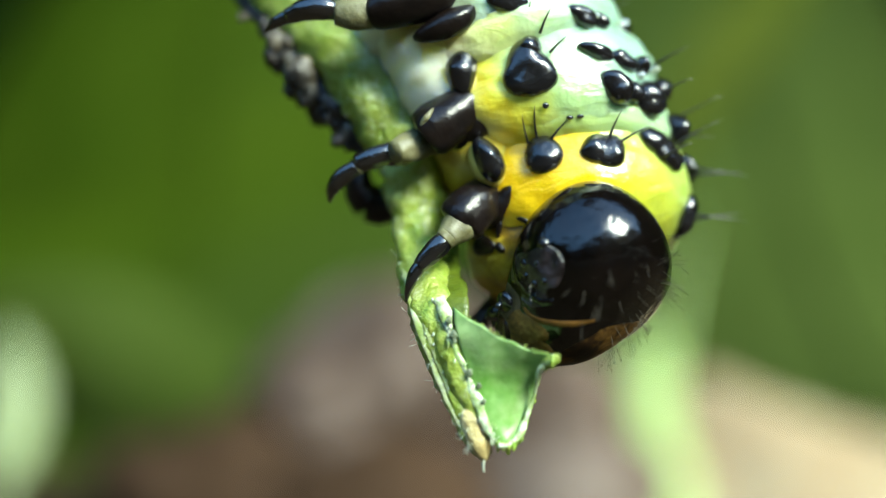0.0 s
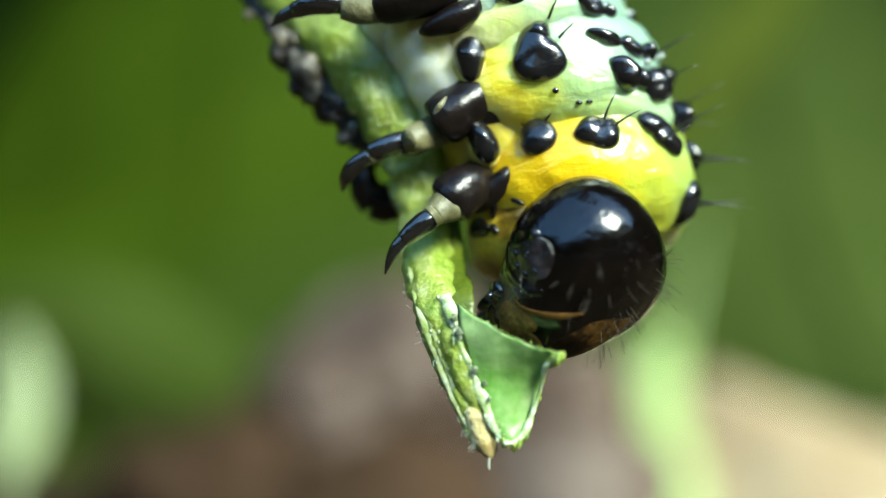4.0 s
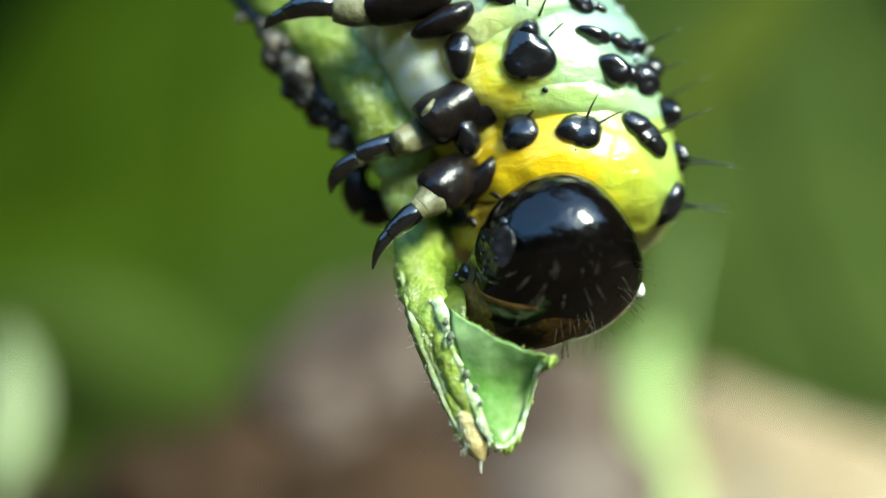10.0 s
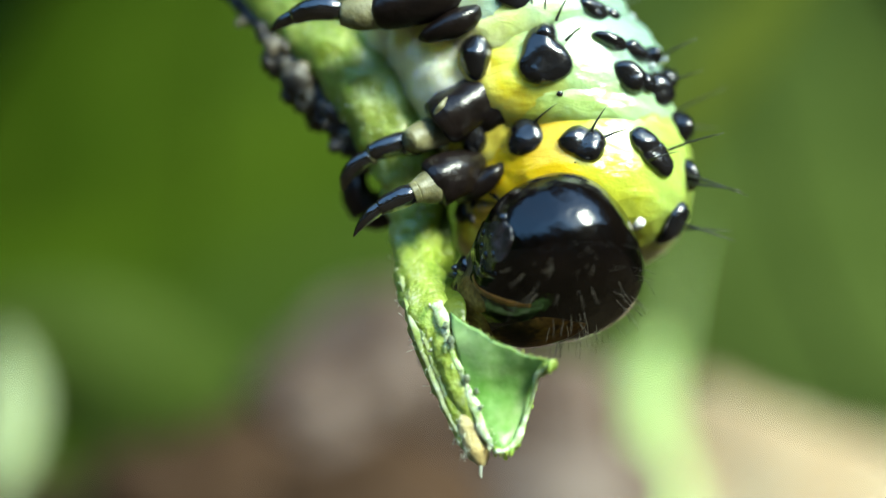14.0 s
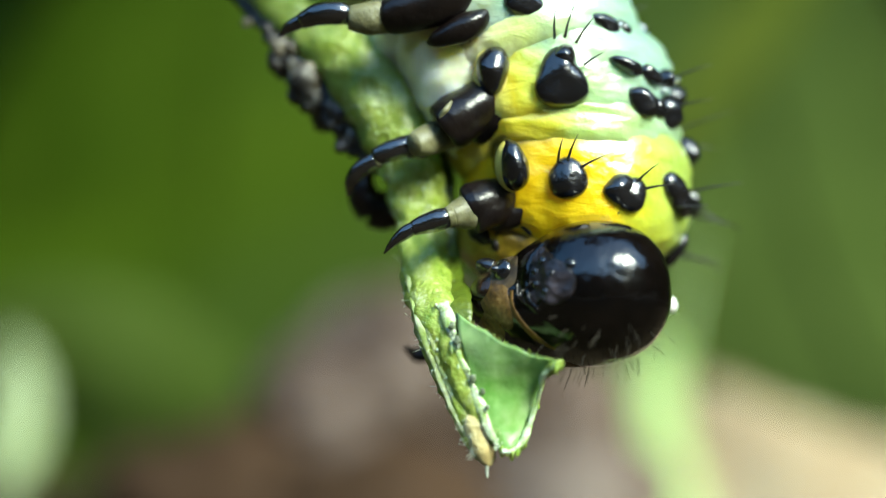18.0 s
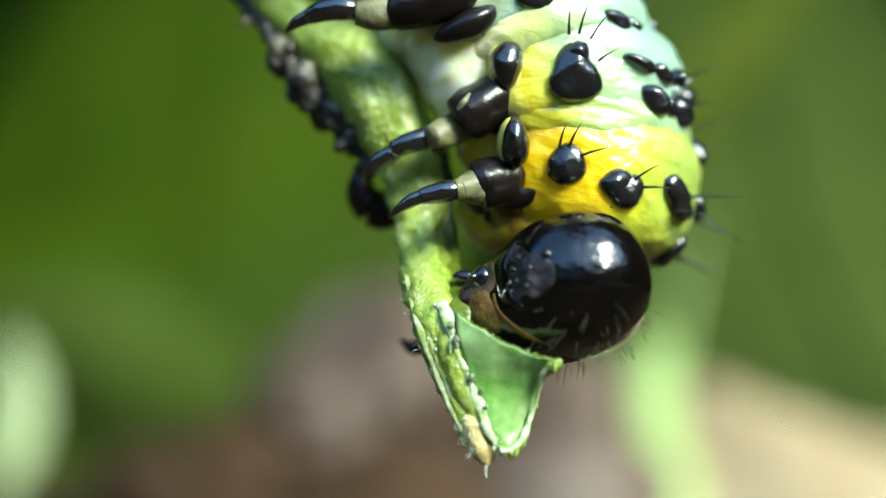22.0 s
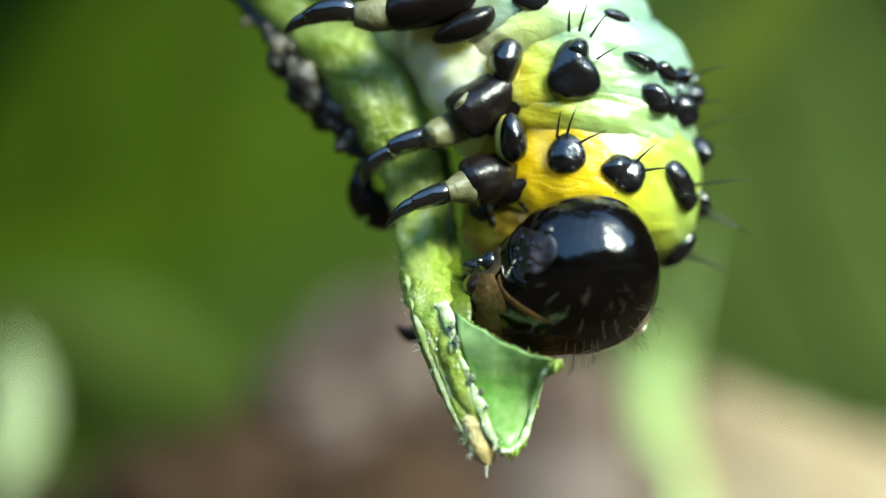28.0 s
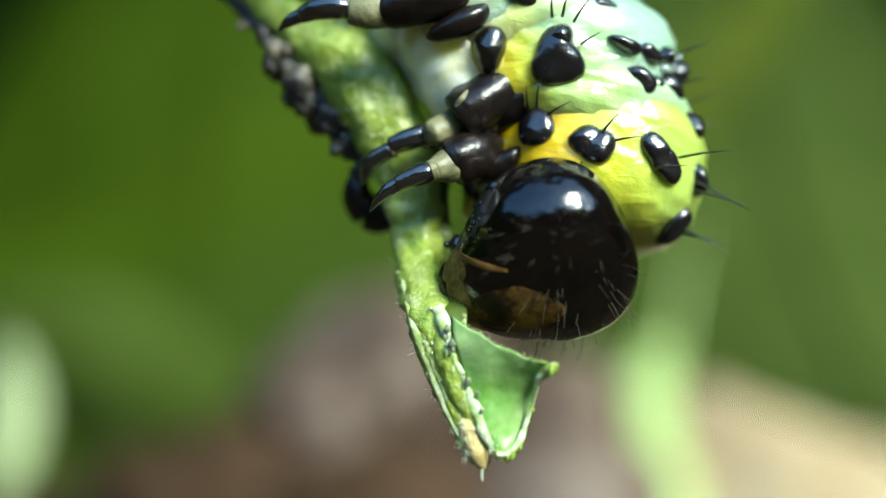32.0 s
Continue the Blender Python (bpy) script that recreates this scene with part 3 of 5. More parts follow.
part("dry_tip", tube([(*at(0.36, -2.70, -1.80), 0.10), (*at(0.44, -3.05, -1.88), 0.20), (*at(0.55, -3.40, -1.92), 0.20), (*at(0.65, -3.68, -1.94), 0.15), (*at(0.70, -3.82, -1.95), 0.05)], 14, 6, 0.8, 0.14, 4),
     STRAW, leaf, "dried straw-coloured tip of the midrib")
part("tip_thread", tube([(*at(0.66, -3.78, -1.97), 0.03), (*at(0.655, -3.95, -1.97), 0.022), (*at(0.67, -4.03, -1.97), 0.01)], 6, 4), FUZZ, leaf)
left_line = [(0.13, -1.08, -1.81), (0.16, -1.5, -1.92), (0.36, -2.15, -1.94), (0.60, -2.78, -2.00), (0.80, -3.36, -2.08), (0.88, -3.56, -2.12)]
right_line = [(2.00, -1.96, -2.37), (1.64, -2.26, -2.08), (1.52, -2.72, -1.84), (1.36, -3.25, -1.90), (1.24, -3.52, -2.02), (1.05, -3.60, -2.08)]


def blade_mesh():
    rows_l, rows_r = (curve_points([(u, y, v) for u, v, y in line], 6) for line in (left_line, right_line))
    bm = bmesh.new()
    n, front, behind = 22, [], []
    for i, (a, b) in enumerate(zip(rows_l, rows_r)):
        s = i / (len(rows_l) - 1)
        f_row, b_row = [], []
        for k in range(n + 1):
            w = k / n
            p = a + (b - a) * w
            p[1] -= 0.10 * (1 - s) * math.sin(math.pi * w)
            p[2] -= 0.13 * math.sin(math.pi * w) * (1 - s) ** 2
            p[0] += (0.018 * math.sin(31 * s) + 0.02 * noise.noise((s * 22, 3, 1))) * w ** 6
            p[1] += 0.05 * noise.noise((p[0] * 2.2, p[2] * 2.2, 4)) - 0.04 * math.sin(math.pi * w)
            p[2] -= 0.045 * abs(math.sin(3.3 * math.pi * w + 0.4)) * (1 - s) ** 5
            p = p.tolist()
            f_row.append(bm.verts.new(at(p[0], p[2] + (0.02 * noise.noise((w * 20, 9, 1)) if i == 0 else 0), p[1])))
            b_row.append(bm.verts.new(at(p[0], p[2], p[1] + 0.16)))
        front.append(f_row)
        behind.append(b_row)
    for i in range(len(front) - 1):
        for k in range(n):
            bm.faces.new((front[i][k], front[i][k + 1], front[i + 1][k + 1], front[i + 1][k]))
            bm.faces.new((behind[i][k], behind[i + 1][k], behind[i + 1][k + 1], behind[i][k + 1]))
    m = len(front) - 1
    for k in range(n):
        bm.faces.new((front[0][k], behind[0][k], behind[0][k + 1], front[0][k + 1]))
        bm.faces.new((front[m][k], front[m][k + 1], behind[m][k + 1], behind[m][k]))
    for i in range(m):
        bm.faces.new((front[i][n], behind[i][n], behind[i + 1][n], front[i + 1][n]))
        bm.faces.new((front[i][0], front[i + 1][0], behind[i + 1][0], behind[i][0]))
    return bm


part("blade", blade_mesh(), BLADE, leaf, "bitten green leaf blade with a ragged edge")


def lumps(line, count, size, seed, spread=0.03, lift=0.0, flat=0.7):
    rng = random.Random(seed)
    rows = [r.tolist() for r in curve_points([(u, y, v) for u, v, y in line], 12)]
    bm = bmesh.new()
    for _ in range(count):
        p = rows[rng.randrange(len(rows))]
        r = size * rng.uniform(0.5, 1.3)
        ball(at(p[0] + rng.gauss(0, spread), p[2] + rng.gauss(0, spread), p[1] + lift + rng.gauss(0, 0.02)), (r, r * flat, r * rng.uniform(1.0, 2.8)), 8, 5, 0.3, 2.0, rng.random() * 50, bm)
    return bm


part("cut_edge", lumps([(1.98, -2.02, -2.38), (1.66, -2.2, -2.14), (1.53, -2.7, -1.68), (1.37, -3.22, -1.92), (1.22, -3.5, -2.05), (0.92, -3.58, -2.14)], 110, 0.036, 3, 0.022),
     EDGE, leaf, "pale chewed edge of the blade")
top_line = [(0.08 + 1.92 * w, -1.04 - 0.95 * w - 0.15 * math.sin(math.pi * w), -1.87 - 0.50 * w - 0.14 * math.sin(math.pi * w)) for w in (0.05, 0.2, 0.35, 0.5, 0.65, 0.8, 0.95)]
part("bitten_edge", lumps(top_line, 40, 0.012, 9, 0.010), EDGE, leaf, "pale wet rim of the fresh bite")
crust_line = [(-0.14, -0.95, -1.60), (0.0, -1.28, -1.80), (0.12, -1.78, -1.90), (0.36, -2.30, -1.96), (0.56, -2.80, -2.02), (0.73, -3.26, -2.10), (0.88, -3.48, -2.15)]
crust = part("crust", tube([(*at(*p), w) for p, w in zip(crust_line, (0.12, 0.085, 0.05, 0.06, 0.08, 0.065, 0.03))], 12, 10, 0.45, 0.75, 12), CRUST, leaf, "wet whitish crust along the midrib")
part("crust_flake", lumps(crust_line, 60, 0.024, 5, 0.05, 0.0, 0.5), CRUST, crust)
part("rim_ribbon", tube([(*at(u, v, y - 0.05), w) for u, v, y, w in ((1.84, -2.05, -2.30, 0.03), (1.66, -2.22, -2.16, 0.055), (1.55, -2.68, -1.92, 0.035), (1.42, -3.05, -1.90, 0.05), (1.30, -3.36, -1.98, 0.055), (1.10, -3.55, -2.08, 0.04), (0.92, -3.55, -2.14, 0.03))], 12, 10, 0.6, 0.5, 15), CRUST, leaf, "wet whitish inner line of the chewed edge")
part("side_vein", tube([(*at(-0.20, -0.8, -1.25), 0.16), (*at(-0.06, -1.3, -1.55), 0.25), (*at(0.06, -1.8, -1.70), 0.27), (*at(0.24, -2.3, -1.78), 0.26), (*at(0.46, -2.85, -1.86), 0.21), (*at(0.76, -3.42, -2.00), 0.07)], 16, 7, 0.75, 0.22, 6), STEM, leaf)
part("corner_flap", tube([(*at(1.66, -2.14, -2.20), 0.05), (*at(1.80, -2.08, -2.30), 0.10), (*at(2.0, -1.98, -2.39), 0.03)], 10, 5, 0.4, 0.3, 8), EDGE, leaf)
for i, (u, v, r) in enumerate([(0.03, -1.34, 0.04), (0.13, -1.60, 0.05), (0.15, -1.70, 0.03), (0.40, -2.27, 0.045), (0.58, -2.50, 0.035), (0.66, -2.78, 0.03)]):
    part("frass_grain", ball(at(u, v, (-1.92, -1.97, -1.99, -2.05, -2.06, -2.10)[i]), (r * 1.2, r * 0.5, r * 1.5), 12, 8, 0.7, 2.0, i), FRASS, leaf, "black grain of frass")


def fuzz():
    rng = random.Random(11)
    rows = [r.tolist() for r in curve_points(midrib_rows, 14)]
    bm = bmesh.new()
    for _ in range(240):
        i = rng.randrange(30, len(rows) - 14)
        row, nxt = rows[i], rows[i + 1]
        ahead = (Vector(nxt[:3]) - Vector(row[:3])).normalized()
        side = ahead.cross(Vector((0, 1, 0))).normalized()
        a = rng.uniform(-2.6, 0.9) + (math.pi if rng.random() < 0.72 else 0)
        way = side * math.cos(a) - Vector((0, 1, 0)) * abs(math.sin(a)) * 0.75
        root = Vector(row[:3]) + way * row[3] * 0.93
        hair(bm, root, way + Vector((rng.gauss(0, 0.3), rng.gauss(0, 0.3), rng.gauss(0, 0.35))), rng.uniform(0.05, 0.14), 0.0055, (rng.gauss(0, 0.4), 0, rng.gauss(0, 0.5)))
    return bm


tagged(part("plant_hairs", fuzz(), FUZZ, leaf, "fine whitish plant hairs"), kind="stuff")


def wetness():
    rng = random.Random(21)
    rows = [r.tolist() for r in curve_points(midrib_rows, 14)]
    bm = bmesh.new()
    for _ in range(170):
        row = rows[rng.randrange(40, len(rows) - 12)]
        a = rng.uniform(-1.1, 1.1)
        p = Vector(row[:3]) + row[3] * Vector((math.sin(a), -0.78 * math.cos(a), 0))
        r = rng.uniform(0.012, 0.028)
        ball(p, (r, r * 0.5, r * rng.uniform(0.8, 1.8)), 8, 5, 0.25, 2.0, rng.random() * 40, bm)
    return bm


for lean, first, last, wide, seed in ((-0.8, 46, 92, 0.08, 41), (-0.5, 60, 84, 0.05, 42), (-0.1, 50, 78, 0.04, 43), (0.25, 40, 62, 0.045, 44), (-0.5, 88, 104, 0.05, 45)):
    ridge = [row.tolist() for row in curve_points(midrib_rows, 9)][first:last]
    n = len(ridge) - 1
    part("streak", tube([(p[0] + p[3] * math.sin(lean), p[1] - 0.71 * p[3] * math.cos(lean), p[2], wide * (0.25 + 0.75 * math.sin(math.pi * k / n))) for k, p in enumerate(ridge)], 10, 2, 0.3, 0.35, seed), STREAK, leaf, "pale raised streak of the midrib")
tagged(part("papillae", wetness(), CRUST, leaf, "pale wet bumps on the midrib"), kind="stuff")


def margin():
    """Dark dried edge of the eaten blade: a rough band with curled lobes."""
    rng = random.Random(31)
    line = [(*at(-5.7, 5.7, 1.9), 0.12), (*at(-3.95, 4.6, 1.5), 0.13), (*at(-3.15, 3.9, 1.2), 0.20), (*at(-2.65, 3.15, 0.9), 0.34), (*at(-2.3, 2.7, 0.8), 0.38),
            (*at(-1.95, 2.4, 0.7), 0.34), (*at(-1.68, 2.1, 0.65), 0.30), (*at(-1.5, 1.75, 0.6), 0.2), (*at(-1.3, 1.35, 0.6), 0.08)]
    bm = tube(line, 18, 10, 0.8, 0.55, 9)
    rows = [r.tolist() for r in curve_points(line, 8)]
    for i in range(14, len(rows) - 4, 2):
        r = rng.uniform(0.10, 0.2)
        p = Vector(rows[i][:3]) + Vector((rng.uniform(-0.34, 0.06), rng.uniform(-0.25, 0.1), rng.uniform(-0.3, 0.05)))
        ball(p, (r, r * 0.8, r * rng.uniform(0.8, 1.6)), 12, 8, 0.35, 2.0, rng.random() * 40, bm)
    return bm


part("withered_margin", margin(), WITHER, leaf, "dark withered knobbly leaf margin")
for u, v, y, r in ((-3.02, 3.62, 0.75, 0.18), (-2.80, 3.60, 0.7, 0.12), (-2.58, 2.98, 0.5, 0.30), (-2.46, 2.66, 0.5, 0.2), (-2.06, 2.50, 0.45, 0.15), (-1.75, 2.0, 0.4, 0.13)):
    part("margin_knob", ball(at(u, v, y), (r, r * 0.7, r * 1.2), 14, 9, 0.4, 1.8, u * 7), KNOB, leaf, "beige dried knob of the margin")

# ---- the caterpillar ----
caterpillar = tagged(new("caterpillar"), "yellow and pale green caterpillar with black spots, eating the leaf", "caterpillar")


class Segment:
    """A barrel-shaped ring of the body: half sizes across, deep and along; back tips its upper end away, lean to the right; degrees."""

    def __init__(self, name, centre, semi, mat, label, seed, shift=(0, 0, 0), back=0.0, lean=0.0, power=2.8):
        self.centre, self.semi, self.power, self.seed = centre, Vector(semi), power, seed
        self.shift = Vector(shift)
        self.turn = Euler((radians(-back), radians(lean), 0)).to_matrix()
        self.back = self.turn.transposed()
        bm = bmesh.new()
        rings, sides, rows = [], 96, 56
        for i in range(rows + 1):
            b = math.pi * (i + 0.03 * (i == 0) - 0.03 * (i == rows)) / rows
            ring = []
            for k in range(sides):
                a = 2 * math.pi * k / sides
                d = Vector((math.sin(b) * math.cos(a), math.sin(b) * math.sin(a), math.cos(b)))
                fold = 0.026 * noise.noise(d * 1.9 + Vector((seed, 0, 0))) + 0.024 * noise.noise(Vector((d.x * 4, d.y * 4, d.z * 6)) + Vector((0, seed, 0)))
                fold += 0.013 * noise.noise(Vector((d.x * 9, d.y * 9, d.z * 13)) + Vector((0, 3, seed)))
                p = self.turn @ Vector((d.x * semi[0], d.y * semi[1], d.z * semi[2]))
                ring.append(self.shift + self.hull(p) * (1 + fold))
            rings.append(ring)
        self.ob = part(name, grid_faces(bm, rings), mat, caterpillar, label, centre)

    def depth(self, p):
        """Below 1 inside the barrel, above 1 outside; p from the barrel's middle."""
        q, s, n = self.back @ p, self.semi, self.power
        return ((q.x / s.x) ** 2 + (q.y / s.y) ** 2) ** (n / 2) + abs(q.z / s.z) ** n

    def hull(self, p):
        return p / self.depth(p) ** (1 / self.power)

    def reach(self, u, v):
        """The place on the skin, from the segment's origin, that lies behind (u, v)."""
        eye, way = Vector((0, -DIST, 0)) - self.centre - self.shift, Vector((u, DIST, v))
        best, least = None, 1e9
        for i in range(900):
            p = eye + way * (0.80 + 0.40 * i / 900)
            d = self.depth(p)
            if d < least:
                best, least = p, d
            if d < 1:
                break
        return self.snap(best + self.shift)

    def normal(self, p):
        p = p - self.shift
        e = 0.01
        return Vector([self.depth(p + Vector(w) * e) - self.depth(p - Vector(w) * e) for w in ((1, 0, 0), (0, 1, 0), (0, 0, 1))]).normalized()

    def snap(self, p, lift=0.0):
        p = self.shift + self.hull(p - self.shift)
        return p + self.normal(p) * lift if lift else p

    def spot(self, u, v, half_u, half_v, tilt=0.0, height=0.16, lobes=0.08, mat=BLACK, name="spot", label="", inner=0.0, pear=0.0, face=0.0, out=0.0):
        """A raised glossy plate that follows the skin; tilt in degrees, clockwise."""
        middle = self.reach(u, v)
        n = self.normal(middle)
        if face:
            n = (n * (1 - face) + Vector((0, -1, 0)) * face).normalized()
            middle = middle + n * out
        up = (Vector((0, 0, 1)) - n * n.z)
        up = up.normalized() if up.length > 0.2 else Vector((1, 0, 0))
        right = up.cross(n) * -1
        if right.x < 0 and abs(n.x) < 0.9:
            right = -right
        turn = radians(tilt)
        e1 = right * math.cos(turn) - up * math.sin(turn)
        e2 = right * math.sin(turn) + up * math.cos(turn)
        # widen against the slant of the skin
        wide = half_u / max(0.45, math.sqrt(max(0.0, 1 - (n.x * math.cos(turn)) ** 2)))
        tall = half_v / max(0.5, math.sqrt(max(0.0, 1 - n.z * n.z)))
        bm = bmesh.new()
        rings, sides = [], 28
        ph = u * 3.7 + v * 1.3
        for r, h in ((0.03, 1.0), (0.3, 0.96), (0.55, 0.86), (0.75, 0.68), (0.9, 0.42), (1.0, 0.10), (1.03, -0.35)):
            if r < inner:
                continue
            ring = []
            for k in range(sides):
                a = 2 * math.pi * k / sides
                w = 1 + lobes * (math.sin(2 * a + ph) + 0.7 * math.sin(3 * a + 2 * ph)) + 0.04 * noise.noise((math.cos(a) * 2 + ph, math.sin(a) * 2, 0))
                q = middle + e1 * wide * r * w * (1 - pear * math.sin(a)) * math.cos(a) + e2 * tall * r * w * math.sin(a)
                swell = height * (1 + 0.45 * noise.noise(q * 3.6))
                ring.append(q + n * (swell * (h - 0.2) if h > 0 else -0.16 if inner else -0.5 - out) if face else self.snap(q, swell * h + 0.02))
            rings.append(ring)
        return part(name, grid_faces(bm, rings, caps=inner == 0), mat, self.ob, label)

    def rim(self, u, v, half_u, half_v, tilt=0.0, face=0.0, out=0.0):
        return self.spot(u, v, half_u, half_v, tilt, 0.13, 0.03, RIM, "rim", "cream rim round a black spot", inner=0.5, face=face, out=out)

    def seta(self, u, v, way, length=0.6, width=0.029):
        root = self.reach(u, v)
        bm = hair(bmesh.new(), root + self.normal(root) * 0.08, way, 1.15 * length, width, (0.1, 0, -0.08))
        return part("seta", bm, SETA, self.ob)


META_MID, MESO_MID, PRO_MID = at(0.85, 4.5, 0.9), at(1.56, 2.95, 0.8), at(2.06, 1.15, 0.75)
Segment("abdomen_segment", at(-1.3, 6.5, 1.6), (2.3, 2.2, 1.7), SKIN_META, "pale green-white abdomen segment", 1.1)
Segment("abdomen_segment", at(-0.15, 5.5, 1.3), (2.35, 2.2, 1.5), SKIN_META, "pale green-white abdomen segment", 2.2)
meta = Segment("thorax_segment", META_MID, (2.26, 2.08, 1.70), SKIN_META, "pale green-white thorax segment", 3.3, (-0.36, 0.15, -0.1), 8, -10)
meso = Segment("thorax_segment", MESO_MID, (2.28, 1.98, 1.44), SKIN_MESO, "lemon-yellow thorax segment paling to the back", 4.4, (0.12, 0.1, -0.22), 14, 3)
pro = Segment("thorax_segment", PRO_MID, (2.12, 1.9, 1.50), SKIN_PRO, "golden yellow thorax segment behind the head", 5.5, (0.18, 0.0, -0.05), 18, 8)
rear_fold = Segment("skin_fold", (META_MID + MESO_MID) * 0.5, (2.20, 2.05, 1.0), SKIN_FOLD, "pale soft fold between two segments", 6.6, (-0.08, 0.14, -0.1), 11, -16)
front_fold = Segment("skin_fold", (MESO_MID + PRO_MID) * 0.5, (2.19, 1.92, 0.86), SKIN_COLLAR, "lemon-yellow soft fold behind the collar", 7.7, (0.17, 0.07, -0.05), 16, 6)
part("belly", ball(at(0.78, 2.15, 0.40) - MESO_MID, (1.0, 1.05, 1.2), 48, 30, 0.08, 2.2, 6), YOLK, meso.ob, "yellow soft belly between the legs")
part("belly", tube([(*(at(u, v, y) - META_MID), w) for u, v, y, w in ((-0.75, 5.2, 0.5, 0.9), (-0.35, 4.2, 0.24, 0.94), (-0.06, 3.35, 0.10, 0.92), (0.18, 2.65, 0.14, 0.82), (0.42, 2.0, 0.34, 0.62), (0.55, 1.7, 0.5, 0.3))], 40, 9, 1.0, 0.10, 4), CREAM, meta.ob, "cream soft belly between the legs")
neck = Segment("neck", PRO_MID, (1.75, 1.42, 1.02), NECK, "wrinkled amber-yellow neck membrane with dark blotches", 8.8, at(1.82, 0.38, 0.60) - PRO_MID, 10, 0)
pro.rim(0.55, 1.765, 0.265, 0.415, -12, 0.85, 0.50)
pro.spot(0.575, 1.79, 0.25, 0.39, -12, 0.28, face=0.85, out=0.60)
pro.spot(1.46, 1.75, 0.29, 0.36, -8, lobes=0.06)
pro.spot(2.42, 1.64, 0.34, 0.25, 12, lobes=0.08)
pro.spot(2.60, 1.57, 0.34, 0.28, 12, 0.165, lobes=0.10)
pro.spot(3.60, 1.60, 0.20, 0.38, -38, lobes=0.08)
pro.spot(3.77, 1.38, 0.22, 0.38, -36, 0.17, lobes=0.08)
pro.spot(4.26, 1.10, 0.14, 0.28, -10, 0.25, face=0.3)
pro.spot(4.02, 0.26, 0.16, 0.38, 12)
neck.spot(0.86, 0.80, 0.06, 0.26, -48, 0.06, 0.0, mat=PLATE, name="dark_mark")
neck.spot(0.55, 0.72, 0.05, 0.20, 20, 0.05, 0.1, mat=PLATE, name="dark_mark")
neck.spot(0.26, 0.46, 0.13, 0.20, 10, 0.06, 0.12, mat=PLATE, name="dark_mark")
neck.spot(0.48, 0.34, 0.05, 0.12, -20, 0.05, 0.1, mat=PLATE, name="dark_mark")
neck.spot(1.16, 0.90, 0.32, 0.13, -30, 0.05, 0.1, mat=CREAM, name="pale_patch")
pro.spot(0.14, 0.32, 0.18, 0.20, 10, 0.07, 0.14, mat=PLATE, name="dark_mark")
pro.spot(2.38, 1.26, 0.04, 0.03, 0, 0.02, 0.0)
meso.rim(0.525, 3.27, 0.31, 0.44, -10, 0.6, 0.06)
meso.spot(0.54, 3.30, 0.28, 0.41, -10, 0.26, face=0.6, out=0.12)
meso.spot(1.72, 3.27, 0.48, 0.46, 0, 0.20, lobes=0.12, pear=0.20)
meso.spot(1.76, 3.62, 0.24, 0.20, 10, 0.20, lobes=0.10)
meso.spot(3.22, 2.84, 0.30, 0.27, 25, 0.25)
meso.spot(3.48, 2.74, 0.16, 0.18, 20, 0.25)
meso.spot(3.72, 2.62, 0.26, 0.30, -20, 0.28)
meso.spot(3.96, 2.80, 0.14, 0.26, 0, 0.26, face=0.3)
front_fold.spot(4.06, 1.93, 0.22, 0.28, -20, 0.34, face=0.3, out=0.10)
meso.spot(2.92, 3.50, 0.30, 0.13, 18)
meso.spot(3.36, 3.32, 0.24, 0.14, 25)
meso.spot(3.62, 3.22, 0.16, 0.18, 10, 0.3, face=0.3)
meso.spot(1.98, 2.60, 0.055, 0.05, 0, 0.03, 0.0)
meso.spot(2.38, 2.37, 0.06, 0.035, 0, 0.03, 0.0)
meso.spot(2.56, 2.38, 0.06, 0.03, 0, 0.03, 0.0)
rear_fold.spot(2.60, 4.12, 0.30, 0.20, 20, 0.24, face=0.5)
rear_fold.spot(2.86, 4.00, 0.18, 0.20, 10, 0.26, face=0.4)
rear_fold.spot(3.24, 3.84, 0.20, 0.22, 10, 0.30, face=0.3)
rear_fold.spot(3.36, 3.62, 0.12, 0.14, 0, 0.24, face=0.3)
# pale beads added in place of white glints along the back
for seg, u, v, size in ((rear_fold, 3.26, 4.00, 0.07), (rear_fold, 2.78, 4.12, 0.07), (meso, 3.80, 3.16, 0.07), (meso, 3.60, 3.04, 0.07), (meso, 3.46, 2.86, 0.06), (meso, 2.90, 3.60, 0.06)):
    seg.spot(u, v, size, size * 0.9, 0, 0.22, 0.05, mat=GLINT, name="glint_bead", label="small whitish bead standing in for a wet glint", face=0.3)
meta.spot(1.24, 4.38, 0.42, 0.20, 8)

for u, v, way, length in ((1.30, 1.98, (-0.25, -0.5, 1), 0.5), (1.45, 2.02, (-0.1, -0.5, 1), 0.55), (1.62, 1.92, (0.7, -0.4, 0.7), 0.5), (2.62, 1.74, (0.45, -0.5, 1), 0.5),
                          (2.85, 1.68, (0.8, -0.4, 0.35), 0.4), (0.42, 2.02, (-0.6, -0.4, 0.5), 0.4), (3.9, 1.5, (1, -0.3, 0.4), 0.8), (4.2, 1.1, (1, -0.2, -0.35), 0.85),
                          (4.2, 0.95, (1, -0.2, -0.1), 0.75), (4.05, 0.3, (1, -0.1, -0.3), 0.8), (4.0, 0.2, (1, -0.2, 0.02), 0.75), (3.6, 1.3, (0.8, -0.5, 0.3), 0.45)):
    pro.seta(u, v, way, length)
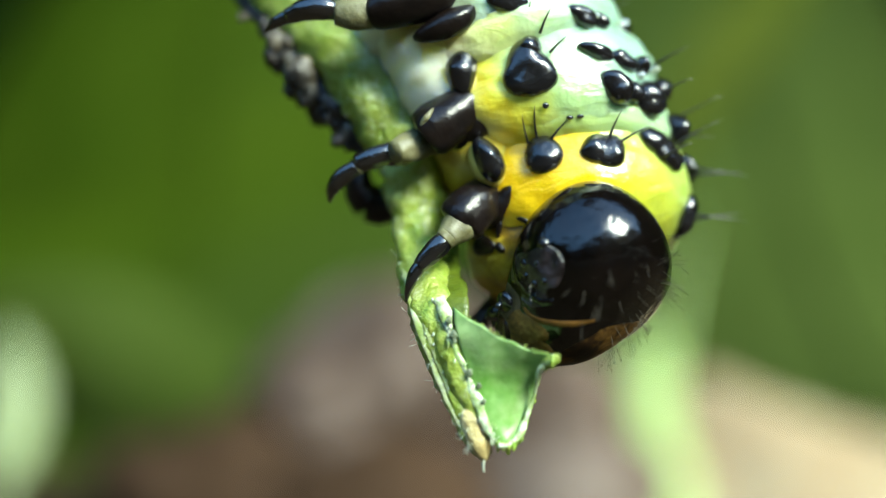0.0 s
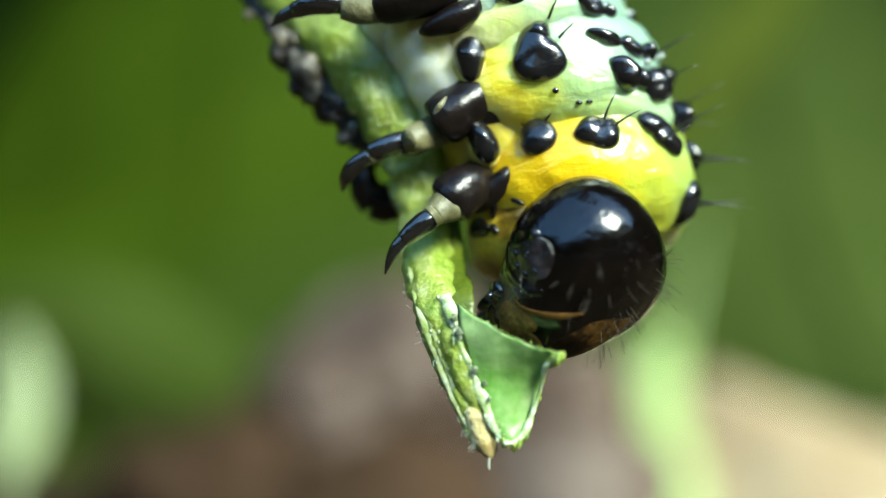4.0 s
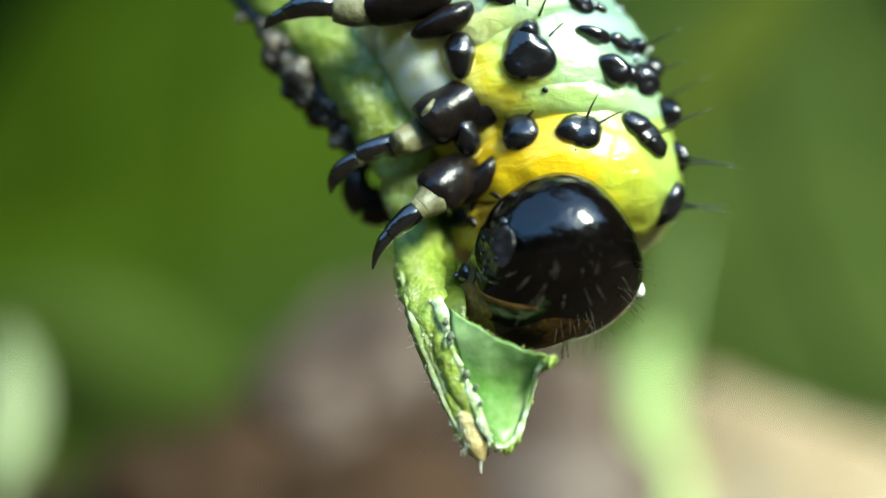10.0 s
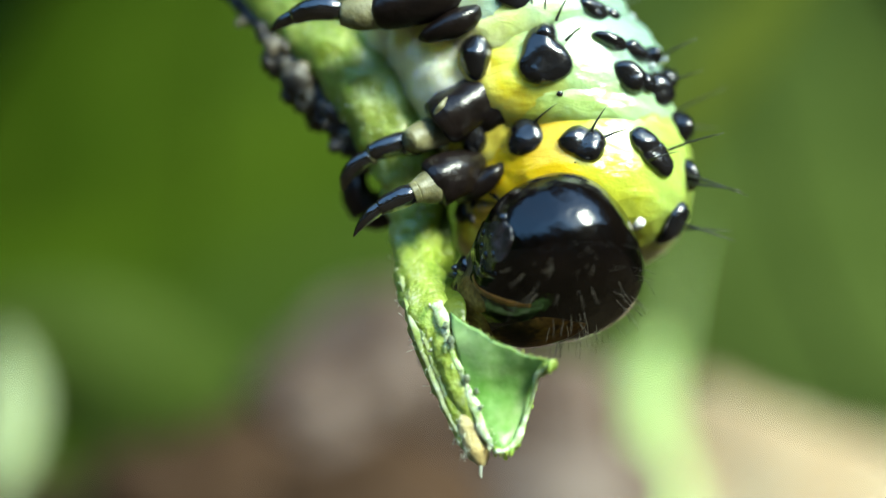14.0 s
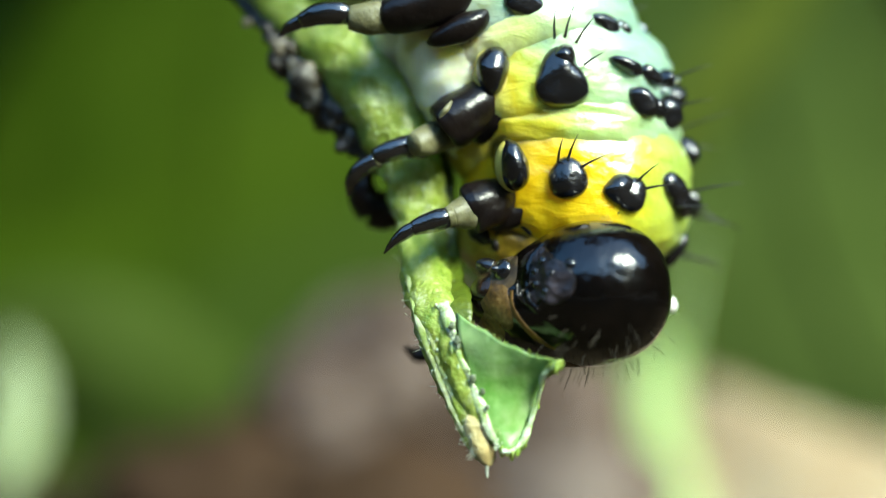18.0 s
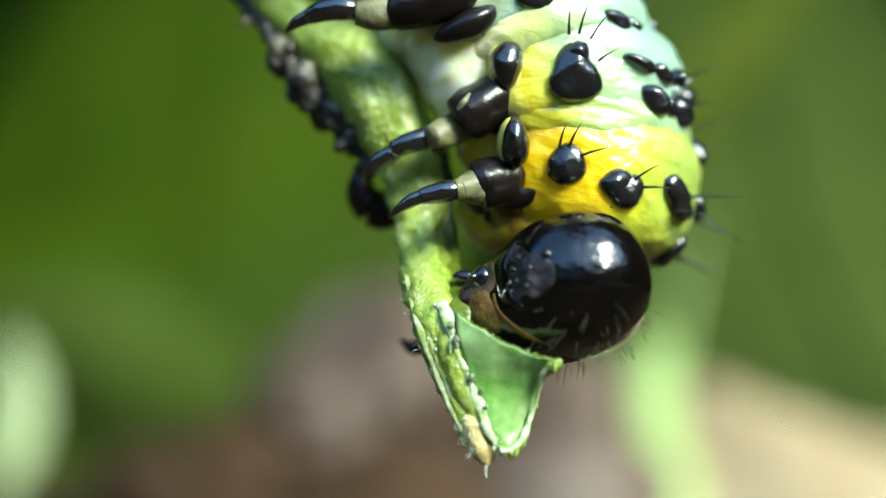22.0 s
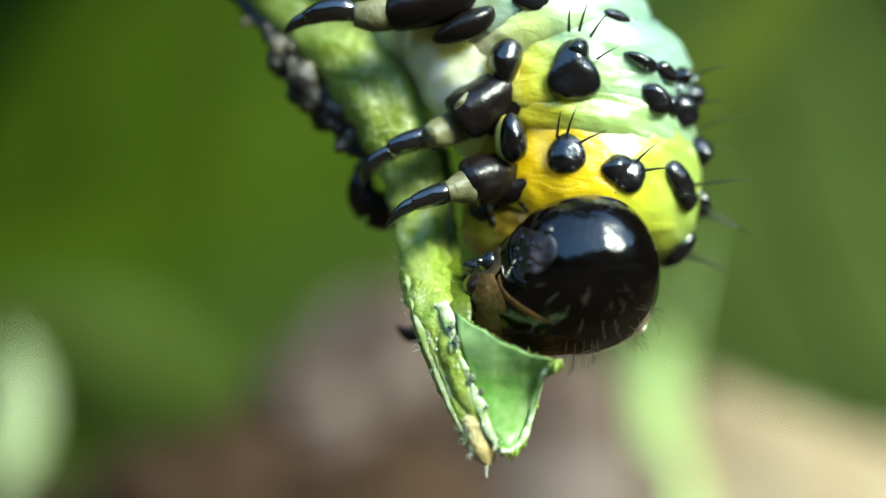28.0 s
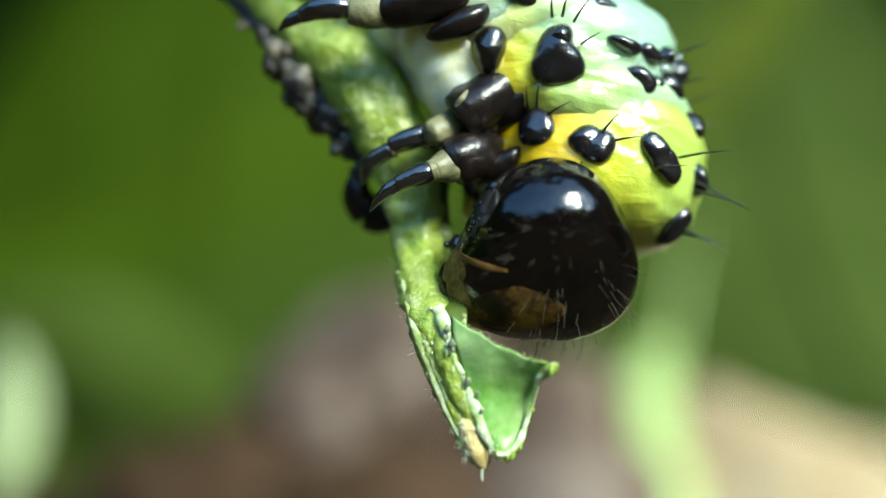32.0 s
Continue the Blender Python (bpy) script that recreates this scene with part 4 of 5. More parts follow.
for u, v, way, length in ((0.32, 3.6, (-0.6, -0.4, 0.5), 0.4), (1.58, 3.9, (-0.2, -0.4, 1), 0.5), (1.75, 3.92, (0.05, -0.4, 1), 0.55), (1.95, 3.85, (0.4, -0.4, 1), 0.5), (2.1, 3.5, (0.7, -0.4, 0.7), 0.35),
                          (4.1, 2.1, (1, -0.2, 0.6), 1.0), (4.15, 1.9, (1, -0.1, 0.0), 0.8), (3.75, 3.2, (1, -0.2, 0.6), 0.6), (3.75, 2.7, (0.9, -0.3, 0.4), 0.6)):
    meso.seta(u, v, way, length)
for u, v, way, length in ((3.2, 4.0, (1, -0.2, 0.6), 0.6), (3.3, 3.8, (1, 0, 0.2), 0.6), (1.3, 4.4, (0.2, -0.5, 1), 0.5)):
    meta.seta(u, v, way, length)


def build_leg(name, pivot, pieces, label):
    """A jointed leg that turns about its pivot; pieces: name, rows of (u, v, y, radius), material, label."""
    ob = new(name)
    ob.parent = caterpillar
    tagged(ob, label)
    for piece, rows, mat, words in pieces:
        pts = [(*(at(u, v, y) - pivot), r) for u, v, y, r in rows]
        part(piece, tube(pts, 24, 6, 0.9, 0.06, len(pts), flute=0.045 if mat == PLATE else 0.0), mat, ob, words)
    ob.location = pivot * MM
    return ob


FORE_PIVOT = at(0.45, 1.47, -1.15)
foreleg = build_leg("foreleg", FORE_PIVOT, [
    ("coxa", [(0.66, 1.38, -0.10, 0.20), (0.46, 1.25, -0.55, 0.33), (0.22, 1.09, -0.80, 0.41), (-0.02, 0.93, -0.95, 0.42), (-0.10, 0.88, -0.99, 0.39), (-0.14, 0.85, -1.0, 0.30), (-0.15, 0.84, -1.0, 0.1)], PLATE, "black horny leg base"),
    ("femur", [(1.08, 1.42, -0.62, 0.05), (0.94, 1.22, -0.72, 0.15), (0.74, 1.00, -0.70, 0.18), (0.50, 0.80, -0.62, 0.16), (0.32, 0.66, -0.55, 0.06)], PLATE, "black inner leg plate"),
    ("joint", [(-0.02, 0.88, -0.98, 0.30), (-0.18, 0.80, -1.10, 0.29), (-0.30, 0.73, -1.24, 0.22), (-0.40, 0.67, -1.36, 0.175)], JOINT, "pale soft leg joint"),
    ("ring", [(-0.34, 0.70, -1.42, 0.17), (-0.44, 0.64, -1.44, 0.18)], JOINT, "cream ring"),
    ("tibia", [(-0.40, 0.66, -1.44, 0.15), (-0.55, 0.58, -1.45, 0.185), (-0.80, 0.42, -1.45, 0.17), (-0.98, 0.30, -1.45, 0.13)], CLAW, "glossy black shin"),
    ("claw", [(-0.94, 0.34, -1.45, 0.11), (-1.10, 0.18, -1.45, 0.115), (-1.26, -0.04, -1.42, 0.07), (-1.36, -0.26, -1.35, 0.015)], CLAW, "pointed black claw"),
], "short black jointed foreleg held over the stem")
MID_PIVOT = at(0.4, 2.5, -1.2)
midleg = build_leg("middle_leg", MID_PIVOT, [
    ("coxa", [(0.84, 2.84, -0.30, 0.26), (0.54, 2.66, -0.56, 0.38), (0.18, 2.42, -0.70, 0.43), (-0.10, 2.22, -0.77, 0.43), (-0.19, 2.15, -0.80, 0.40), (-0.23, 2.12, -0.80, 0.30), (-0.24, 2.11, -0.80, 0.1)], PLATE, "black horny leg base"),
    ("femur", [(1.12, 2.72, -0.52, 0.10), (0.96, 2.54, -0.60, 0.24), (0.66, 2.30, -0.56, 0.27), (0.36, 2.06, -0.46, 0.22), (0.22, 1.98, -0.42, 0.08)], PLATE, "black inner leg plate"),
    ("scar", [(-0.30, 2.22, -1.05, 0.02), (-0.26, 2.36, -1.10, 0.05), (-0.17, 2.48, -1.12, 0.055), (-0.08, 2.62, -1.06, 0.02)], JOINT, "tan scar on the plate"),
    ("joint", [(-0.14, 2.08, -0.50, 0.30), (-0.36, 1.98, -0.65, 0.28), (-0.58, 1.90, -0.85, 0.25), (-0.76, 1.84, -1.00, 0.19)], JOINT, "pale soft leg joint"),
    ("spur", [(-0.46, 1.70, -0.60, 0.05), (-0.62, 1.70, -0.66, 0.11), (-0.84, 1.74, -0.70, 0.13), (-0.95, 1.76, -0.70, 0.05)], CLAW, "short black spur under the joint"),
    ("tibia", [(-0.70, 1.86, -0.65, 0.12), (-0.86, 1.84, -0.72, 0.18), (-1.16, 1.74, -0.75, 0.19), (-1.42, 1.62, -0.70, 0.16)], CLAW, "glossy black shin"),
    ("ring", [(-1.37, 1.605, -0.70, 0.155), (-1.44, 1.57, -0.70, 0.155)], JOINT, "cream ring"),
    ("claw", [(-1.42, 1.58, -0.70, 0.14), (-1.68, 1.42, -0.65, 0.15), (-1.86, 1.2, -0.55, 0.12), (-1.92, 0.95, -0.40, 0.02)], CLAW, "curved black claw hooked over the stem"),
], "black jointed middle leg hooked round the stem")
hindleg = build_leg("hind_leg", META_MID, [
    ("coxa", [(0.35, 4.85, -0.80, 0.28), (0.0, 4.56, -0.95, 0.36), (-0.45, 4.36, -0.95, 0.38), (-0.95, 4.22, -0.90, 0.35), (-1.22, 4.14, -0.86, 0.26), (-1.26, 4.13, -0.85, 0.1)], PLATE, "black horny leg base"),
    ("plate", [(0.62, 4.26, -0.92, 0.08), (0.40, 4.08, -1.02, 0.20), (0.05, 3.90, -1.04, 0.22), (-0.30, 3.76, -0.98, 0.14), (-0.46, 3.70, -0.90, 0.05)], PLATE, "black inner leg plate"),
    ("joint", [(-1.15, 4.16, -0.78, 0.28), (-1.50, 4.12, -0.85, 0.28), (-1.85, 4.14, -0.85, 0.20)], JOINT, "pale soft leg joint"),
    ("tibia", [(-1.84, 4.16, -0.85, 0.15), (-2.05, 4.22, -0.90, 0.20), (-2.40, 4.20, -0.85, 0.19), (-2.70, 4.08, -0.75, 0.14)], CLAW, "glossy black shin"),
    ("claw", [(-2.66, 4.10, -0.75, 0.13), (-2.92, 3.97, -0.65, 0.10), (-3.10, 3.80, -0.55, 0.02)], CLAW, "black claw on the stem"),
], "black jointed hind leg gripping the stem")
build_leg("middle_leg", at(-1.0, 1.0, 1.1), [
    ("coxa", [(-0.2, 0.7, 1.1, 0.2), (-0.8, 0.62, 1.1, 0.18)], JOINT, "pale soft leg joint"),
    ("tibia", [(-0.8, 0.72, 0.9, 0.26), (-1.15, 0.70, 0.9, 0.34), (-1.42, 0.74, 0.85, 0.33)], PLATE, "black shin in shade"),
    ("claw", [(-1.36, 0.74, 0.85, 0.33), (-1.52, 0.94, 0.8, 0.29), (-1.55, 1.2, 0.75, 0.23), (-1.45, 1.5, 0.75, 0.10)], PLATE, "curved black claw"),
], "black middle leg of the far side behind the stem")
FAR_PIVOT = at(-0.2, -1.5, 0.6)
far_foreleg = build_leg("foreleg", FAR_PIVOT, [
    ("joint", [(0.6, -0.9, 0.9, 0.2), (0.2, -1.3, 0.8, 0.2), (-0.1, -1.6, 0.7, 0.16)], JOINT, "pale soft leg joint"),
    ("claw", [(-0.05, -1.55, 0.7, 0.16), (-0.3, -1.84, 0.6, 0.17), (-0.6, -1.98, 0.55, 0.13), (-0.84, -1.84, 0.5, 0.03)], PLATE, "curved black claw"),
], "black foreleg of the far side behind the leaf")


# ---- the head: crown at +x, brow at -z, its near cheek at -y ----
LOBES = [(Vector((0.30, 0.30 * s, -0.12)), (1.24, 1.34, 1.16)) for s in (-1, 1)]
FACE = [(Vector((-0.50, 0.42 * s, 0.08)), (0.68, 0.68, 0.62)) for s in (-1, 1)] + [(Vector((-0.30, 0, -0.42)), (1.22, 1.20, 0.86)), (Vector((-0.86, 0, -0.18)), (0.90, 0.82, 0.70))]


def skull(d):
    """The reach of the capsule along a direction: two full lobes, the brow and the snout, run softly together."""
    reach = []
    for mid, semi in LOBES:
        near, far = 0.0, 3.0
        for _ in range(22):
            r = (near + far) / 2
            inside = sum(abs((d[i] * r - mid[i]) / semi[i]) ** 2.25 for i in range(3)) < 1
            near, far = (r, far) if inside else (near, r)
        reach.append(near)
    for mid, semi in FACE:
        a3 = Vector((d.x / semi[0], d.y / semi[1], d.z / semi[2]))
        b3 = Vector((-mid.x / semi[0], -mid.y / semi[1], -mid.z / semi[2]))
        a, b, c = a3.dot(a3), a3.dot(b3), b3.dot(b3) - 1
        inside = b * b - a * c
        reach.append((-b + math.sqrt(inside)) / a if inside > 0 else 0.0)
    return 0.07 * math.log(sum(math.exp((r - 1.4) / 0.07) for r in reach)) + 1.4


def on_skull(x, y, z, lift=0.0):
    d = Vector((x, y, z)).normalized()
    return d * (skull(d) + lift)


def capsule():
    bm = bmesh.new()
    rings, sides, rows = [], 110, 70
    for i in range(rows + 1):
        b = math.pi * (i + 0.02 * (i == 0) - 0.02 * (i == rows)) / rows
        ring = []
        for k in range(sides):
            a = 2 * math.pi * k / sides
            d = Vector((math.cos(b), math.sin(b) * math.cos(a), math.sin(b) * math.sin(a)))
            ring.append(d * (skull(d) + 0.010 * noise.noise(d * 3.5)))
        rings.append(ring)
    return grid_faces(bm, rings)


head = part("head", capsule(), CAPSULE, caterpillar, "large glossy black head capsule")


def strip(points, width, height, mat, name, label=""):
    """A raised band on the capsule through directions."""
    rows = [r.tolist() for r in curve_points([Vector(p).normalized() for p in points], 8)]
    pts = [(*on_skull(*r, lift=-0.3 * height), width * (0.35 + 0.65 * math.sin(math.pi * (0.12 + 0.8 * i / (len(rows) - 1))))) for i, r in enumerate(rows)]
    bm = bmesh.new()
    rings = []
    for i, row in enumerate(pts):
        p = Vector(row[:3])
        ahead = (Vector(pts[min(i + 1, len(pts) - 1)][:3]) - Vector(pts[max(i - 1, 0)][:3])).normalized()
        out = p.normalized()
        side = ahead.cross(out).normalized()
        rings.append([p + side * row[3] * math.cos(a) + out * height * math.sin(a) for a in (2 * math.pi * k / 12 for k in range(12))])
    return part(name, grid_faces(bm, rings), mat, head, label)


def face_patch(name, d, wide, tall, tilt, height, mat, label="", lobes=0.08):
    """A domed plate that lies on the face."""
    mid = Vector(d).normalized()
    right = mid.cross(Vector((0, 0, 1))).normalized()
    up = right.cross(mid)
    c, w = math.cos(radians(tilt)), math.sin(radians(tilt))
    e1, e2 = right * c + up * w, up * c - right * w
    rings = []
    for r, h in [(max(0.02, i / 11), 1 - (i / 11) ** 4) for i in range(12)] + [(1.06, -0.5)]:
        ring = []
        for k in range(44):
            a = 2 * math.pi * k / 44
            q = r * (1 + lobes * math.sin(3 * a + 5 * mid.x) + lobes * math.sin(2 * a + 3 * mid.z))
            way = mid + e1 * wide * q * math.cos(a) + e2 * tall * q * math.sin(a)
            ring.append(on_skull(way.x, way.y, way.z, height * h))
        rings.append(ring)
    return part(name, grid_faces(bmesh.new(), rings), mat, head, label)


# plates, lip, jaws, feelers and eyes on the capsule
face_patch("brow_plate", (-0.42, 0, -0.86), 0.40, 0.62, 0, 0.014, BROW, "dark brown triangular plate of the brow")
face_patch("clypeus", (-0.98, 0, -0.44), 0.50, 0.20, 0, 0.03, FRONS, "amber-brown plate over the mouth")
strip([(-0.88, -0.52, -0.36), (-0.88, -0.26, -0.54), (-0.86, 0, -0.60), (-0.88, 0.26, -0.54), (-0.88, 0.52, -0.36)], 0.05, 0.010, SUTURE, "suture", "amber line under the brow")
face_patch("labrum", (-1.0, 0, -0.18), 0.34, 0.16, 0, 0.08, MOUTH, "dark brown upper lip")
for s in (-1, 1):
    face_patch("mandible", (-1.0, s * 0.22, 0.02), 0.20, 0.17, 12 * s, 0.08, MOUTH, "dark brown biting jaw")
    face_patch("maxilla", (-0.92, s * 0.22, 0.32), 0.22, 0.17, -10 * s, 0.07, SOCKET, "greyish mouth palp")
    palp = on_skull(-1.0, s * 0.16, 0.26, 0.0)
    part("palp", tube([(*palp, 0.15), (*(palp + Vector((-0.10, 0, 0.05))), 0.13), (*(palp + Vector((-0.19, 0, 0.08))), 0.09), (*(palp + Vector((-0.27, 0, 0.09))), 0.03)], 14, 4), BLACK, head, "small black mouth feeler")
    face_patch("gena", (-0.86, s * 0.44, -0.16), 0.20, 0.30, 0, 0.02, FRONS, "amber patch at the edge of the face", 0.16)
    feeler = face_patch("antenna", (-0.90, s * 0.46, 0.17), 0.26, 0.24, 0, 0.025, SOCKET, "short feeler on a grey socket")
    root, way = on_skull(-0.90, s * 0.46, 0.17, 0.0), Vector((-0.84, s * 0.50, 0.14)).normalized()
    part("feeler_tip", tube([(*root, 0.21), (*(root + way * 0.07), 0.19), (*(root + way * 0.12), 0.12), (*(root + way * 0.15), 0.07), (*(root + way * 0.20), 0.06), (*(root + way * 0.24), 0.02)], 16, 4), BLACK, feeler,
         "glossy black feeler tip")
    face_patch("eye_field", (-0.48, s * 0.86, 0.02), 0.36, 0.36, 0, 0.004, FIELD, "dull wrinkled greyish field of the eyes", 0.15)
    strip([(-0.40, s * 0.74, 0.46), (-0.58, s * 0.74, 0.26), (-0.66, s * 0.74, 0.02), (-0.62, s * 0.74, -0.22), (-0.48, s * 0.78, -0.36)], 0.09, 0.014, CAPSULE, "ridge", "black ridge in front of the eyes")
    strip([(-0.82, s * 0.64, -0.10), (-0.80, s * 0.64, -0.28), (-0.64, s * 0.64, -0.52), (-0.50, s * 0.62, -0.68), (-0.32, s * 0.58, -0.80)], 0.065, 0.010, SUTURE, "suture", "amber line between lobe and brow")
    for x, y, z, r in ((-0.42, 0.84, 0.19, 0.09), (-0.52, 0.82, 0.08, 0.08), (-0.51, 0.82, -0.07, 0.09), (-0.40, 0.88, -0.16, 0.08), (-0.32, 0.92, 0.03, 0.06), (-0.12, 0.98, 0.10, 0.11)):
        part("eye", ball(on_skull(x, s * y, z, -0.55 * r), (r, r, r), 12, 8), BLACK, head, "tiny domed black eye")


def head_hairs():
    rng = random.Random(5)
    bm = bmesh.new()
    for _ in range(90):
        x, y, z = rng.uniform(-0.4, 0.95), rng.uniform(-1, 1), rng.uniform(-1, -0.35)
        root = on_skull(x, y, z, -0.01)
        way = root.normalized() + Vector((-0.35 + rng.gauss(0, 0.2), rng.gauss(0, 0.2), rng.gauss(0, 0.2)))
        hair(bm, root, way, rng.uniform(0.18, 0.40), 0.0045, (rng.gauss(-0.1, 0.06), 0, rng.gauss(0, 0.06)))
    return bm


tagged(part("bristles", head_hairs(), BRISTLE, head, "short bristles on the head"), kind="stuff")
crumb = part("crumb", ball((0, 0, 0), (0.12, 0.11, 0.15), 12, 8, 0.3, 2.5, 3), CRUMB, caterpillar, "white crumb stuck beside the head")


# ---- behind: soil, litter, blurred plants ----
def sheet(name, reach, z, mat, label, category):
    bm = bmesh.new()
    n = 40
    span = [reach * math.copysign(abs(i / n) ** 3, i) for i in range(-n, n + 1)]
    rows = [[bm.verts.new((x, y, z + 1.2 * noise.noise((x * 0.05, y * 0.05, 0)))) for x in span] for y in span]
    for a, b in zip(rows, rows[1:]):
        for i in range(len(a) - 1):
            bm.faces.new((a[i], a[i + 1], b[i + 1], b[i]))
    return tagged(part(name, bm, mat), label, category, kind="structure")


GROUND = -30.0
sheet("ground", 60000.0, GROUND, SOIL, "bare brown crumbly soil", "ground")


def clod(u, v, y, radii, seed, mat=CLOD, label="rounded clod of brown soil", category="clod", name="soil_clod"):
    bm = ball((0, 0, 0), radii, 40, 26, 0.22, 1.6, seed)
    return tagged(part(name, bm, mat, place=at(u, v, y)), label, category, group="clods of soil" if category == "clod" else "")


def far_leaf(points, width, mat, label, seed=0, curl=0.25, name="far_leaf", category="leaf", stalk=False):
    """A blade along rows (u, v, y): midrib, two curved halves, pointed ends."""
    rows = [r.tolist() for r in curve_points([at(*p) for p in points], 8)]
    ob = tagged(new(name), label, category)
    ob.location = Vector(rows[0]) * MM
    bm, rings = bmesh.new(), []
    for i, row in enumerate(rows):
        s = i / (len(rows) - 1)
        p = Vector(row) - Vector(rows[0])
        ahead = (Vector(rows[min(i + 1, len(rows) - 1)]) - Vector(rows[max(i - 1, 0)])).normalized()
        side = ahead.cross(Vector((0, 1, 0)))
        side = side.normalized() if side.length > 0.05 else Vector((1, 0, 0))
        out = side.cross(ahead)
        w = width * max(0.04, math.sin(math.pi * min(0.97, 0.08 + 0.9 * s)) ** 0.7)
        ring = []
        for k in list(range(-8, 9)):
            f = k / 8
            ring.append(p + side * w * f + out * (curl * w * abs(f) ** 1.5 + 0.03 * w * noise.noise((f * 3, s * 6, seed))))
        for k in reversed(range(-8, 9)):
            f = k / 8
            ring.append(p + side * w * f * 0.99 + out * (curl * w * abs(f) ** 1.5 + 0.25))
        rings.append(ring)
    part("blade", grid_faces(bm, rings), mat, ob)
    ribs = [(*(Vector(r) - Vector(rows[0])), 0.03 * width) for r in rows]
    part("rib", tube(ribs, 8, 1), mat, ob)
    if stalk:
        drop = GROUND - 0.5 - rows[0][2]
        part("stalk", tube([(0, 0, 0.3, 0.35), (0.4, 0.3, 0.5 * drop, 0.45), (0.2, 0.6, drop, 0.6)], 10, 6), mat, ob)
    return ob


clod(-0.95, -3.5, 85, (13.5, 11, 13), 1, PEBBLE)
clod(1.3, -4.3, 80, (12, 10, 12), 2)
clod(-3.4, -4.7, 68, (12, 8, 7.0), 3, DARK_SOIL, "dark red-brown clod of soil")
clod(-1.3, -4.95, 64, (10, 7, 6.5), 6, DARK_SOIL, "dark red-brown clod of soil")
clod(1.9, -4.6, 66, (7, 6, 6), 8, PEBBLE)
rng = random.Random(77)
for k in range(10):
    size = rng.uniform(2.0, 3.8)
    u, v = rng.uniform(-2.4, 2.2), rng.uniform(-3.1, -1.9)
    if v > -2.2 - 0.35 * abs(u + 0.6):
        v -= 0.9
    clod(u, v, rng.uniform(66, 74), (size, size * 0.8, size * 0.8), 10 + k, rng.choice((CLOD, CLOD, DARK_SOIL, PEBBLE)), "small rough crumb of soil", "clod", "soil_crumb")
litter = clod(6.15, -5.35, 90, (20, 14, 12), 4, LITTER, "bright sunlit pale dead leaf litter", "litter", "dead_leaf")
litter.rotation_euler = (0, radians(24), 0)
far_leaf([(4.1, -7.5, 70), (3.84, -4.4, 78), (3.62, -2.9, 86), (3.78, -1.5, 92)], 3.4, FAR_D, "pale green upright grass blade catching the sun", 1, 0.5, "grass_blade", "grass")
far_leaf([(4.15, -7.6, 76), (3.95, -3.6, 86), (4.05, -1.6, 94), (4.45, 0.5, 102)], 0.5, FAR_D, "thin pale green grass blade behind a broader one", 8, 0.5, "grass_blade", "grass")
far_leaf([(-7.95, -4.2, 70), (-7.85, -3.3, 72), (-7.75, -2.4, 74), (-7.75, -1.5, 76)], 2.4, FAR_E, "pale whitish-green young leaf on its stalk", 2, 0.5, stalk=True)
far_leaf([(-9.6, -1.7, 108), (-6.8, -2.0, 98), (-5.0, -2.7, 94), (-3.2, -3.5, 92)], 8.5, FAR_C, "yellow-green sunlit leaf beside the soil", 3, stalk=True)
far_leaf([(10.5, -7.0, 110), (7.0, -1.5, 135), (5.6, 3.0, 165), (4.5, 9.0, 220)], 40.0, FAR_B, "broad leaf, its sunlight put into a mid-green colour", 4)
far_leaf([(-9.0, -7.0, 130), (-4.6, -0.5, 160), (-4.0, 3.0, 185), (-3.0, 9.0, 230)], 54.0, FAR_A, "broad leaf, its shade put into a dark green colour", 5)
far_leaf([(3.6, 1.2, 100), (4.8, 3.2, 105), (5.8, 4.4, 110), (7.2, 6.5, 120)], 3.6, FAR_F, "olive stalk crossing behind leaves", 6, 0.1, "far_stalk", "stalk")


def hedge_ring():
    """Foliage all round that leans over the leaf from behind and stays low where the light comes in."""
    rings = []
    for f in (-0.06, 0.05, 0.15, 0.3, 0.45, 0.6, 0.75, 0.9, 1.0):
        ring = []
        for k in range(96):
            a = 2 * math.pi * k / 96
            rise = min(1, max(0, (math.sin(a) + 0.2) / 0.8))
            top = 26 + 78 * rise * rise * (3 - 2 * rise) + 3 * noise.noise((math.cos(a) * 4, math.sin(a) * 4, 2))
            r = 330 + 22 * noise.noise((math.cos(a) * 6, math.sin(a) * 6, f * 4))
            lift = radians(f * top)
            ring.append(Vector((math.cos(a) * r * math.cos(lift), math.sin(a) * r * math.cos(lift), r * math.sin(lift))))
        rings.append(ring)
    return grid_faces(bmesh.new(), rings, caps=False)


tagged(part("backdrop", hedge_ring(), HEDGE), "blurred green hedge all round", "hedge", kind="structure")


